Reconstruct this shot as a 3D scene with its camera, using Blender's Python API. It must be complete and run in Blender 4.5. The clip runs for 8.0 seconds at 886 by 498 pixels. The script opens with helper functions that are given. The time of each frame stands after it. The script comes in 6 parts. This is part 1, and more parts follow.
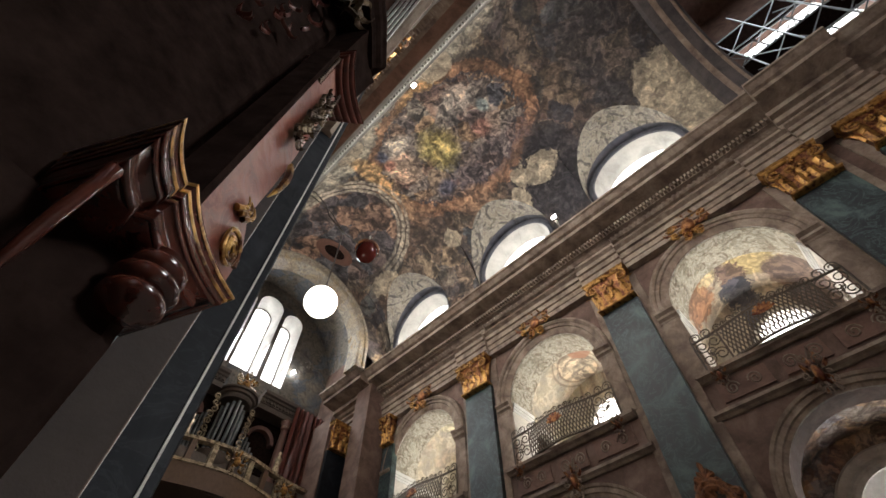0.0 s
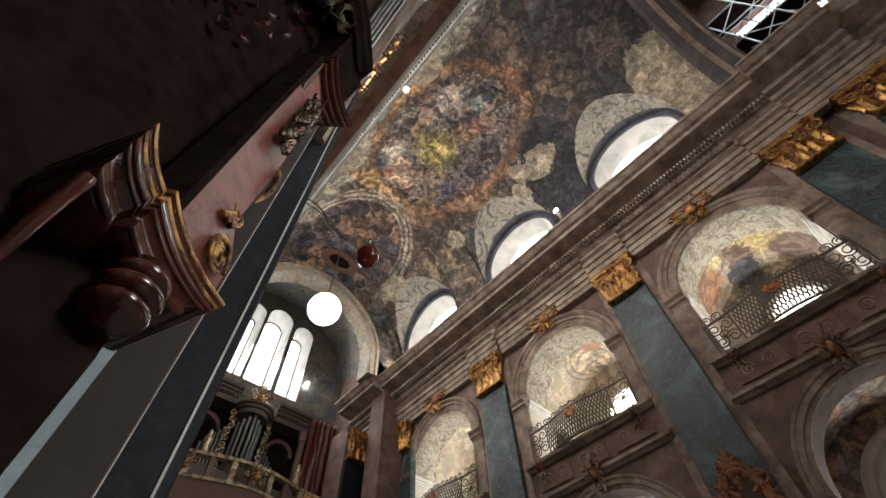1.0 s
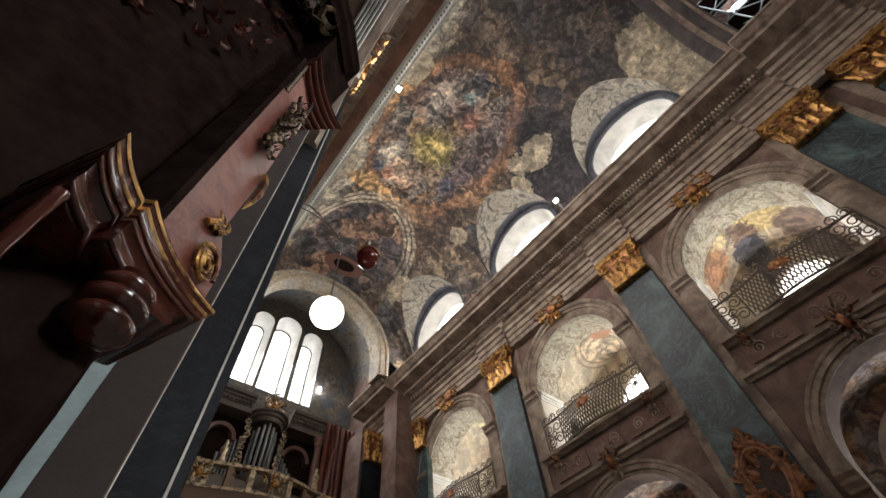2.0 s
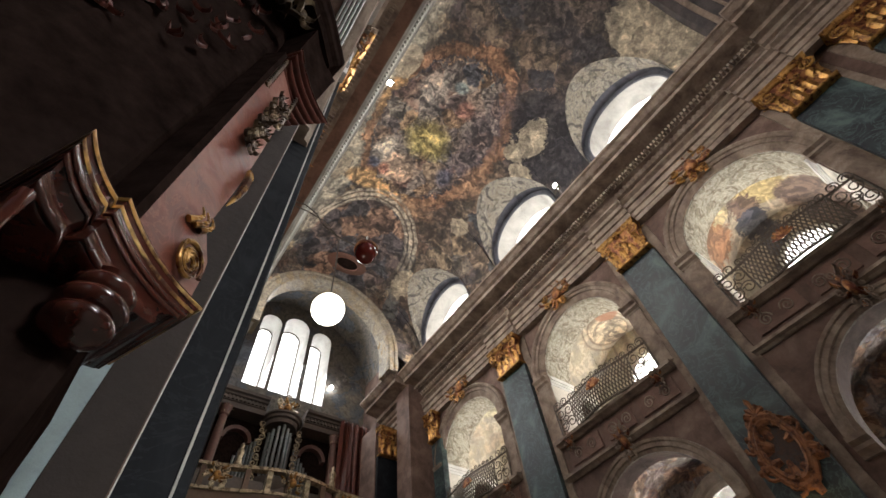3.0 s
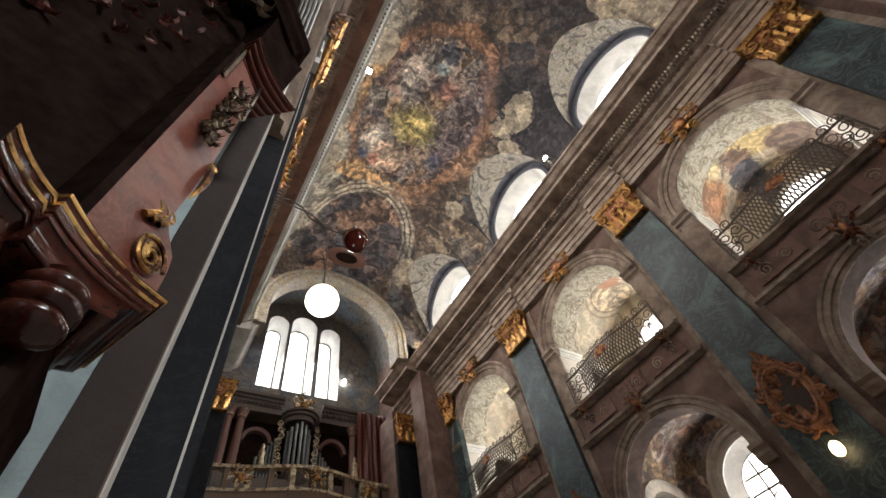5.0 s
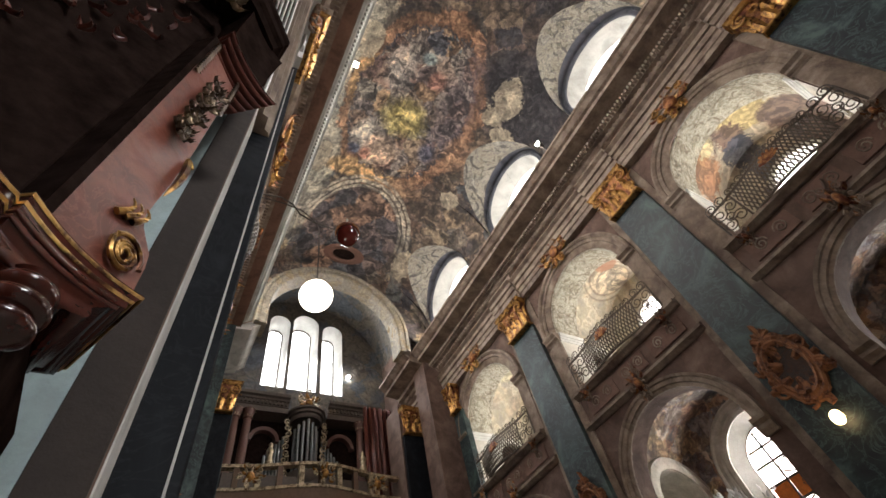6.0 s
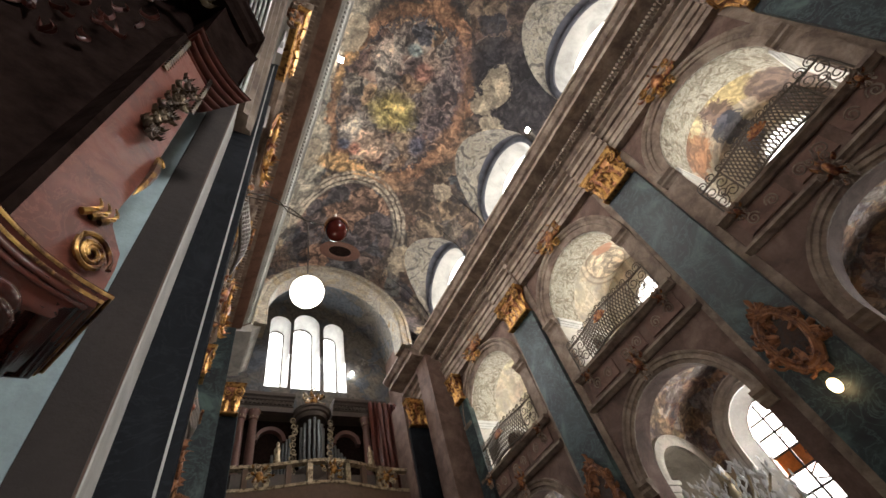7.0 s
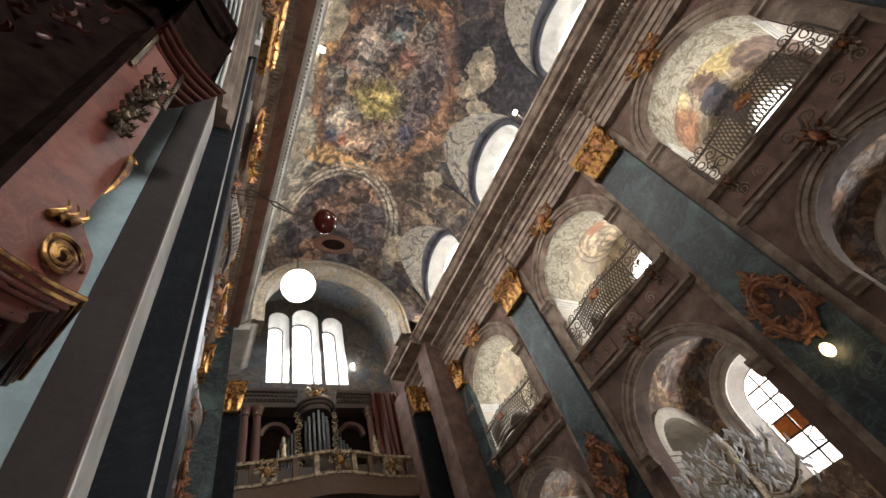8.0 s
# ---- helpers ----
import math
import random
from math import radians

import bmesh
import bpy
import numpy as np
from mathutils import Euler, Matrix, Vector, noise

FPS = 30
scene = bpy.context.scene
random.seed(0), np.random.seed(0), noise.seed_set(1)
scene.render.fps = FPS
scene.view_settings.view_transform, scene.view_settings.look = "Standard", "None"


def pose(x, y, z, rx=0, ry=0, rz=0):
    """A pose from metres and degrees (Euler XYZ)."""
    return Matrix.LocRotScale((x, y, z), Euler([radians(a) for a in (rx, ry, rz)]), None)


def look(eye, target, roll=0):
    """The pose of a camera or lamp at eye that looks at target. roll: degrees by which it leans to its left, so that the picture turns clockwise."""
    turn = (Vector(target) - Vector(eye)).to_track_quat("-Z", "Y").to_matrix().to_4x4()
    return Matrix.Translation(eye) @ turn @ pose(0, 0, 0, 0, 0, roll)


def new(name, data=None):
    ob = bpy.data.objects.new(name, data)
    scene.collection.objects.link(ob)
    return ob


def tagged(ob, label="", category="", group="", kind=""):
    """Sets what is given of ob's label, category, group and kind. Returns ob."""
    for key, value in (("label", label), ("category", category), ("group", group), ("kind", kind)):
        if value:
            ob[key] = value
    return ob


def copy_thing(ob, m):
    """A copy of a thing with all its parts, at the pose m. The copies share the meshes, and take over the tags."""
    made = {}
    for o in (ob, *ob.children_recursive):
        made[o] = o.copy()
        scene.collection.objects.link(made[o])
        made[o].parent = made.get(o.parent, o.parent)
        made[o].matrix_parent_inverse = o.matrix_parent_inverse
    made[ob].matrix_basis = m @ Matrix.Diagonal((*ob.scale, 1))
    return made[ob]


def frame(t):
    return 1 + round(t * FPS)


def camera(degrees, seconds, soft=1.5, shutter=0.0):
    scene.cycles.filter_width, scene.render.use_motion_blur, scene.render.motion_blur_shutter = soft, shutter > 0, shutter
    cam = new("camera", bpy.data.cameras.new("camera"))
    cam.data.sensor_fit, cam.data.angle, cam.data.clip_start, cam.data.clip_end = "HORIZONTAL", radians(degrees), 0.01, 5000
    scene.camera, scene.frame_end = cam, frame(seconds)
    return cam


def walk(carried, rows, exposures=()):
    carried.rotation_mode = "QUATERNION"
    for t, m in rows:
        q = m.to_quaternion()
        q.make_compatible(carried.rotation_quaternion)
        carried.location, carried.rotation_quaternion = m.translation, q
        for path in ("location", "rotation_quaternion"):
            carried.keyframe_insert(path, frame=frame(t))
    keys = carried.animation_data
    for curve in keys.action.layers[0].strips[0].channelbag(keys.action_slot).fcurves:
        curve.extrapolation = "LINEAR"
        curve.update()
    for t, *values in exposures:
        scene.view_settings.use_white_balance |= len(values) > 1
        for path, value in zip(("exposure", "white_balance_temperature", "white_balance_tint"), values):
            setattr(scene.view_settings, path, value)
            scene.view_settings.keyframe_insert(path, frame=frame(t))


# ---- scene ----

cam = camera(90.56, 8.0, soft=1.6)
PATH = [
    (0, (0.000, 0.000, 1.600), (4.065, 3.955, 9.836), -0.40),
    (0.5, (0.027, -0.004, 1.603), (4.048, 3.969, 9.852), -1.91),
    (1, (0.057, -0.008, 1.592), (4.008, 3.995, 9.861), -3.48),
    (1.5, (0.077, -0.019, 1.595), (3.995, 4.020, 9.861), -4.85),
    (3, (0.162, -0.028, 1.583), (4.097, 4.218, 9.738), -9.22),
    (3.5, (0.188, -0.030, 1.583), (4.146, 4.283, 9.690), -10.46),
    (4, (0.220, -0.037, 1.578), (4.202, 4.338, 9.640), -11.94),
    (4.5, (0.246, -0.037, 1.567), (4.263, 4.394, 9.581), -13.20),
    (6, (0.335, -0.041, 1.538), (4.488, 4.566, 9.381), -17.30),
    (6.5, (0.369, -0.047, 1.530), (4.564, 4.617, 9.318), -18.72),
    (7, (0.409, -0.051, 1.510), (4.658, 4.665, 9.237), -20.35),
    (7.5, (0.435, -0.051, 1.506), (4.762, 4.753, 9.134), -21.87),
    (8, (0.457, -0.049, 1.505), (4.864, 4.835, 9.036), -23.44),
]
walk(cam, [(t, look(e, g, r)) for t, e, g, r in PATH], exposures=[(0, 0.34), (8, 0.50)])

# ---------------------------------------------------------------- plan, in metres
CX = 5.9            # nave axis
PF = 5.5            # pilaster faces, from the axis
WF = 5.72           # wall faces, from the axis
WB = 6.95           # backs of the nave walls
BAYS = (-0.5, 6.0, 12.5)
PIL = (-5.9, -3.72, 2.75, 9.22)
PW = 0.67           # half a pilaster's width
CAP_B, CAP_T = 12.75, 14.06
CORN = 16.5         # top of the cornice
TIP = 3.95          # its edge, from the axis
VZ, VR = 16.55, 5.5  # vault: springing and radius
Y0, Y1 = -4.25, 15.2  # the painted vault
YE = 21.0           # end wall behind the organ
YB = -14.0          # closing wall behind the camera

# ---------------------------------------------------------------- light
world = bpy.data.worlds.new("sky")
scene.world = world
world.use_nodes = True
wn = world.node_tree.nodes
sky = wn.new("ShaderNodeTexSky")
sky.sky_type = "NISHITA"
sky.sun_disc = False
sky.sun_elevation, sky.sun_rotation = radians(38), radians(250)
world.node_tree.links.new(sky.outputs[0], wn["Background"].inputs[0])
wn["Background"].inputs[1].default_value = 0.12
sun = new("sun", bpy.data.lights.new("sun", "SUN"))
sun.data.energy, sun.data.angle, sun.data.color = 1.5, radians(10), (1, 0.95, 0.88)
sun.matrix_world = look((-10, 5, 30), (5, 2, 16))


def window_light(name, at, towards, w, h, power, colour=(1.0, 0.97, 0.92), spread=180):
    """Daylight that enters by one window opening."""
    lamp = new(name, bpy.data.lights.new(name, "AREA"))
    lamp.data.shape, lamp.data.size, lamp.data.size_y = "RECTANGLE", w, h
    lamp.data.energy, lamp.data.color = power, colour
    lamp.data.spread = radians(spread)
    lamp.matrix_world = look(at, towards)
    return lamp


LUNETTE, ORGANWIN, GALLERY, AISLE, CROSSING, SOUTH = {1: 340, -1: 175}, 760, {1: 135, -1: 60}, {-0.5: 170, 6.0: 340, 12.5: 240}, 170, 270
for yc in BAYS:
    for s in (1, -1):
        window_light("lunette_daylight", (CX + s * 6.12, yc, 18.2), (CX - (3.0 if s > 0 else 0.0), yc, 12.0 if s > 0 else 16.4), 3.0, 2.6, LUNETTE[s], spread=120)
        window_light("gallery_daylight", (CX + s * 9.15, yc, 10.7), (CX + s * 6.6, yc, 12.4), 1.4, 1.5, GALLERY[s])
    window_light("aisle_daylight", (CX + 10.68, yc, 5.9), (CX + 6.0, yc, 5.2), 1.8, 3.2, AISLE[yc])
window_light("organ_daylight", (CX, YE - 0.15, 20.3), (CX, 6.0, 12.0), 4.6, 5.0, ORGANWIN, (0.95, 0.98, 1.0))
# added lamp at an unseen south window, brightens the altar and south-facing mouldings
window_light("added_south_light", (CX, YB + 0.05, 10.5), (CX - 5.6, 1.0, 4.5), 3.0, 4.8, SOUTH, (0.97, 0.99, 1.0), 80)
# added lamp at an unseen roof light, lights the crossing from above
window_light("added_crossing_light", (CX, -9.3, 26.8), (CX, -9.2, 12.0), 4.0, 4.0, CROSSING, (0.97, 0.99, 1.0))

# ---------------------------------------------------------------- materials


def material(name):
    m = bpy.data.materials.new(name)
    m.use_nodes = True
    return m, m.node_tree.nodes, m.node_tree.links, m.node_tree.nodes["Principled BSDF"]


def ramp(nodes, stops, interpolation="LINEAR"):
    r = nodes.new("ShaderNodeValToRGB")
    r.color_ramp.interpolation = interpolation
    while len(r.color_ramp.elements) < len(stops):
        r.color_ramp.elements.new(0.5)
    for e, (p, c) in zip(r.color_ramp.elements, stops):
        e.position, e.color = p, (*c, 1)
    return r


def noise_node(nodes, links, vec, scale, detail=6, rough=0.6, warp=0.0):
    n = nodes.new("ShaderNodeTexNoise")
    n.inputs["Scale"].default_value, n.inputs["Detail"].default_value = scale, detail
    n.inputs["Roughness"].default_value, n.inputs["Distortion"].default_value = rough, warp
    links.new(vec, n.inputs["Vector"])
    return n


def mix(nodes, links, fac, a, b, kind="MIX"):
    m = nodes.new("ShaderNodeMix")
    m.data_type, m.blend_type = "RGBA", kind
    for sock, v in ((m.inputs["Factor"], fac), (m.inputs["A"], a), (m.inputs["B"], b)):
        if isinstance(v, (int, float)):
            sock.default_value = v
        elif isinstance(v, tuple):
            sock.default_value = (*v, 1)
        else:
            links.new(v, sock)
    return m.outputs["Result"]


def bump(nodes, links, height, strength, distance, bsdf):
    b = nodes.new("ShaderNodeBump")
    b.inputs["Strength"].default_value, b.inputs["Distance"].default_value = strength, distance
    links.new(height, b.inputs["Height"])
    links.new(b.outputs[0], bsdf.inputs["Normal"])


def place_vec(nodes):
    return nodes.new("ShaderNodeNewGeometry").outputs["Position"]


def plaster(name, base, dark, stain=0.5, scale=0.8, rough=0.85, relief=0.35, light=None):
    """Old painted plaster: broad stains, fine grain."""
    m, n, l, b = material(name)
    v = place_vec(n)
    broad = noise_node(n, l, v, scale, 8, 0.65, 0.4)
    fine = noise_node(n, l, v, 14, 6, 0.7)
    r = ramp(n, [(0.36, dark), (0.52, base), (0.72, light or tuple(min(1, c * 1.25) for c in base))])
    l.new(broad.outputs[0], r.inputs[0])
    r2 = ramp(n, [(0.3, (0.62, 0.6, 0.58)), (0.65, (1, 1, 1))])
    l.new(fine.outputs[0], r2.inputs[0])
    l.new(mix(n, l, stain, r.outputs[0], r2.outputs[0], "MULTIPLY"), b.inputs["Base Color"])
    b.inputs["Roughness"].default_value = rough
    bump(n, l, fine.outputs[0], relief, 0.02, b)
    return m


def marble(name, base, vein, dark, scale=1.2, rough=0.35):
    """Scagliola with clouds and crossing veins."""
    m, n, l, b = material(name)
    v = place_vec(n)
    cloud = noise_node(n, l, v, scale, 8, 0.62, 1.6)
    veins = noise_node(n, l, v, scale * 2.3, 10, 0.6, 3.0)
    r = ramp(n, [(0.40, dark), (0.52, base), (0.66, vein)])
    l.new(cloud.outputs[0], r.inputs[0])
    r2 = ramp(n, [(0.47, (0, 0, 0)), (0.5, (0.75, 0.75, 0.75)), (0.53, (0, 0, 0))])
    l.new(veins.outputs[0], r2.inputs[0])
    l.new(mix(n, l, r2.outputs[0], r.outputs[0], vein), b.inputs["Base Color"])
    rr = ramp(n, [(0.3, (rough,) * 3), (0.7, (rough + 0.2,) * 3)])
    l.new(veins.outputs[0], rr.inputs[0])
    l.new(rr.outputs[0], b.inputs["Roughness"])
    return m


def gilded(name, base=(0.45, 0.24, 0.075), red=(0.10, 0.04, 0.018), worn=0.45, rough=0.38, metal=0.85):
    """Gold leaf over red bole, rubbed through in places."""
    m, n, l, b = material(name)
    v = place_vec(n)
    wear = noise_node(n, l, v, 6.5, 6, 0.7)
    r = ramp(n, [(worn - 0.06, red), (worn + 0.06, base), (0.75, tuple(min(1, c * 1.3) for c in base))])
    l.new(wear.outputs[0], r.inputs[0])
    l.new(r.outputs[0], b.inputs["Base Color"])
    b.inputs["Metallic"].default_value, b.inputs["Roughness"].default_value = metal, rough
    fine = noise_node(n, l, v, 45, 4, 0.6)
    bump(n, l, fine.outputs[0], 0.3, 0.01, b)
    return m


def fresco(name, palette, scale, seedling, pale=0.25, grey=0.5, sat=1.1):
    """Painted plaster in broken patches of colour, faded and flaking."""
    m, n, l, b = material(name)
    v0 = place_vec(n)
    sh = n.new("ShaderNodeVectorMath")
    sh.operation = "ADD"
    sh.inputs[1].default_value = (seedling, seedling * 1.7, seedling * 0.6)
    l.new(v0, sh.inputs[0])
    v = sh.outputs[0]
    warp = noise_node(n, l, v, scale * 0.9, 4, 0.6)
    wv = n.new("ShaderNodeVectorMath")
    wv.operation = "MULTIPLY_ADD"
    wv.inputs[1].default_value = (1.5, 1.5, 1.5)
    l.new(warp.outputs["Color"], wv.inputs[0])
    l.new(v, wv.inputs[2])
    soft = noise_node(n, l, wv.outputs[0], scale, 7, 0.62, 1.2)
    value = None
    for cells, weight in ((scale * 1.5, 0.30), (scale * 3.6, 0.24)):
        vo = n.new("ShaderNodeTexVoronoi")
        vo.feature = "SMOOTH_F1"
        vo.inputs["Smoothness"].default_value = 0.3
        vo.inputs["Scale"].default_value = cells
        jag = n.new("ShaderNodeVectorMath")
        jag.operation = "MULTIPLY_ADD"
        fine = noise_node(n, l, v, cells * 1.6, 5, 0.65)
        jag.inputs[1].default_value = (0.9 / cells,) * 3
        l.new(fine.outputs["Color"], jag.inputs[0])
        l.new(wv.outputs[0], jag.inputs[2])
        l.new(jag.outputs[0], vo.inputs["Vector"])
        tone = n.new("ShaderNodeSeparateColor")
        l.new(vo.outputs["Color"], tone.inputs[0])
        part_ = n.new("ShaderNodeMath")
        part_.operation = "MULTIPLY_ADD"
        l.new(tone.outputs[0], part_.inputs[0])
        part_.inputs[1].default_value = 0.52 * weight / 0.27 * 0.5
        part_.inputs[2].default_value = 0.0
        if value is None:
            value = part_.outputs[0]
        else:
            add = n.new("ShaderNodeMath")
            l.new(value, add.inputs[0])
            l.new(part_.outputs[0], add.inputs[1])
            value = add.outputs[0]
    patches = n.new("ShaderNodeMath")
    patches.operation = "MULTIPLY_ADD"
    l.new(soft.outputs[0], patches.inputs[0])
    patches.inputs[1].default_value = 0.55
    l.new(value, patches.inputs[2])
    k = len(palette)
    r = ramp(n, [(0.28 + 0.52 * i / (k - 1), c) for i, c in enumerate(palette)])
    l.new(patches.outputs[0], r.inputs[0])
    strokes = noise_node(n, l, wv.outputs[0], scale * 7, 7, 0.72, 2.6)
    r2 = ramp(n, [(0.36, (0.28, 0.26, 0.25)), (0.5, (0.85, 0.83, 0.8)), (0.66, (1.45, 1.38, 1.25))])
    l.new(strokes.outputs[0], r2.inputs[0])
    c = mix(n, l, 0.75, r.outputs[0], r2.outputs[0], "MULTIPLY")
    soot = noise_node(n, l, v, 0.22, 4, 0.6)
    r3 = ramp(n, [(0.36, (0.42, 0.40, 0.42)), (0.62, (1, 1, 1))])
    l.new(soot.outputs[0], r3.inputs[0])
    c = mix(n, l, grey, c, r3.outputs[0], "MULTIPLY")
    flake = noise_node(n, l, v, 0.55, 8, 0.7)
    r4 = ramp(n, [(0.655, (0, 0, 0)), (0.67, (1, 1, 1))])
    l.new(flake.outputs[0], r4.inputs[0])
    fl = n.new("ShaderNodeMath")
    fl.operation = "MULTIPLY"
    l.new(r4.outputs[0], fl.inputs[0])
    fl.inputs[1].default_value = pale
    c = mix(n, l, fl.outputs[0], c, (0.55, 0.5, 0.42))
    hs = n.new("ShaderNodeHueSaturation")
    hs.inputs["Saturation"].default_value = sat
    l.new(c, hs.inputs["Color"])
    l.new(hs.outputs[0], b.inputs["Base Color"])
    b.inputs["Roughness"].default_value = 0.8
    bump(n, l, strokes.outputs[0], 0.15, 0.02, b)
    return m


def plain(name, colour, rough=0.5, metal=0.0, emit=0.0, grain=0.25):
    m, n, l, b = material(name)
    v = place_vec(n)
    fine = noise_node(n, l, v, 9, 6, 0.65)
    r = ramp(n, [(0.3, tuple(c * (1 - grain) for c in colour)), (0.7, tuple(min(1, c * (1 + grain * 0.5)) for c in colour))])
    l.new(fine.outputs[0], r.inputs[0])
    l.new(r.outputs[0], b.inputs["Base Color"])
    b.inputs["Roughness"].default_value, b.inputs["Metallic"].default_value = rough, metal
    if emit:
        b.inputs["Emission Color"].default_value = (*colour, 1)
        b.inputs["Emission Strength"].default_value = emit
    return m


PLASTER = plaster("wall_plaster", (0.150, 0.089, 0.068), (0.08, 0.045, 0.034), light=(0.235, 0.155, 0.118), scale=1.3)
STONE = plaster("moulding_stone", (0.265, 0.195, 0.148), (0.14, 0.095, 0.072), light=(0.41, 0.33, 0.26), scale=1.8)
PALE = plaster("pale_plaster", (0.66, 0.62, 0.55), (0.42, 0.38, 0.32), scale=1.1)
WHITE = plaster("limewash", (0.74, 0.73, 0.70), (0.58, 0.57, 0.54), stain=0.25)
# limewash darkened in colour so strongly lit reveals stay below the window's white
REVEAL = plaster("dimmed_limewash", (0.47, 0.46, 0.42), (0.34, 0.33, 0.30), scale=1.0, stain=0.3)
GREYSTONE = plaster("grey_render", (0.58, 0.55, 0.51), (0.42, 0.40, 0.37), scale=1.6, stain=0.3)
BROWNSHADE = plaster("shaded_brown_render", (0.040, 0.028, 0.023), (0.029, 0.020, 0.017), scale=1.4, stain=0.3)
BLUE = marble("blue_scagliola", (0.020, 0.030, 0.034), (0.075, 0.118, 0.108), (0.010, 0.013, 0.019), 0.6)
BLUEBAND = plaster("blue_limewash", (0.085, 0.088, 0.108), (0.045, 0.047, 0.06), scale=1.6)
# darker, duller copy of the blue scagliola, with shade put into its colour
DARKBLUE = marble("shaded_blue_scagliola", (0.0095, 0.0105, 0.013), (0.016, 0.0175, 0.021), (0.0075, 0.008, 0.010), 1.5, 0.4)
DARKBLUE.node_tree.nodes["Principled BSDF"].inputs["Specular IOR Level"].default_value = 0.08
RED = marble("red_marble", (0.185, 0.048, 0.028), (0.235, 0.074, 0.046), (0.125, 0.030, 0.018), 3.0, 0.33)
GOLD = gilded("gold_leaf")
OLDGILT = gilded("dulled_gilding", (0.25, 0.105, 0.045), (0.10, 0.036, 0.02), 0.46, 0.6, 0.45)
REDGOLD = gilded("worn_gold_leaf", (0.36, 0.16, 0.06), (0.12, 0.036, 0.02), 0.5, 0.42, 0.7)
SILVER = gilded("grey_gilding", (0.56, 0.46, 0.31), (0.16, 0.115, 0.075), 0.47, 0.42, 0.6)
VAULT = fresco("vault_fresco", [(0.012, 0.012, 0.018), (0.042, 0.042, 0.052), (0.18, 0.11, 0.06), (0.045, 0.030, 0.028), (0.21, 0.16, 0.10), (0.05, 0.064, 0.09), (0.33, 0.27, 0.19)], 0.5, 3.0, 0.6, 0.5, 1.1)


def painter(m, wobble_scale=1.1):
    """Tools that lay further paint over a fresco: arithmetic, ragged ovals, masks and layers."""
    n, l = m.node_tree.nodes, m.node_tree.links
    b = n["Principled BSDF"]
    v = place_vec(n)
    wob = noise_node(n, l, v, wobble_scale, 9, 0.74, 0.9)
    sep = n.new("ShaderNodeSeparateXYZ")
    l.new(v, sep.inputs[0])

    def calc(op, a, c=None):
        k = n.new("ShaderNodeMath")
        k.operation = op
        for i, q in enumerate((a, c)):
            if q is None:
                continue
            if isinstance(q, (int, float)):
                k.inputs[i].default_value = q
            else:
                l.new(q, k.inputs[i])
        return k.outputs[0]

    def dist(cx, cy, rx, ry, wobble):
        x = calc("DIVIDE", calc("SUBTRACT", sep.outputs[0], cx), rx)
        y = calc("DIVIDE", calc("SUBTRACT", sep.outputs[1], cy), ry)
        d = calc("SQRT", calc("ADD", calc("MULTIPLY", x, x), calc("MULTIPLY", y, y)))
        return calc("MULTIPLY", calc("ADD", d, calc("MULTIPLY", calc("SUBTRACT", wob.outputs[0], 0.5), wobble)), 0.5)

    def mask(d, stops):
        r = ramp(n, [(p / 2, (k, k, k)) for p, k in stops])
        l.new(d, r.inputs[0])
        return r.outputs[0]
    return n, l, b, v, sep, calc, dist, mask


def robes(n, l, v, scale, colours, seedling):
    """Sharp-edged patches of colour with folds, as groups of clothed figures read from far off."""
    warp = noise_node(n, l, v, scale * 1.3, 6, 0.62)
    at = n.new("ShaderNodeVectorMath")
    at.operation = "MULTIPLY_ADD"
    at.inputs[1].default_value = (0.9 / scale,) * 3
    l.new(warp.outputs["Color"], at.inputs[0])
    off = n.new("ShaderNodeVectorMath")
    off.inputs[1].default_value = (seedling, seedling * 0.7, seedling * 1.3)
    l.new(v, off.inputs[0])
    l.new(off.outputs[0], at.inputs[2])
    vo = n.new("ShaderNodeTexVoronoi")
    vo.feature = "SMOOTH_F1"
    vo.inputs["Scale"].default_value, vo.inputs["Smoothness"].default_value = scale, 0.12
    l.new(at.outputs[0], vo.inputs["Vector"])
    tone = n.new("ShaderNodeSeparateColor")
    l.new(vo.outputs["Color"], tone.inputs[0])
    k = len(colours)
    r = ramp(n, [(0.06 + 0.88 * i / (k - 1), c) for i, c in enumerate(colours)])
    l.new(tone.outputs[0], r.inputs[0])
    folds = noise_node(n, l, at.outputs[0], scale * 1.7, 6, 0.60, 1.2)
    shade = ramp(n, [(0.37, (0.14, 0.13, 0.15)), (0.45, (0.55, 0.53, 0.54)), (0.51, (1.15, 1.12, 1.06)), (0.56, (2.1, 2.0, 1.82)), (0.63, (3.0, 2.85, 2.5))])
    l.new(folds.outputs[0], shade.inputs[0])
    return mix(n, l, 0.9, r.outputs[0], shade.outputs[0], "MULTIPLY"), shade.outputs[0]


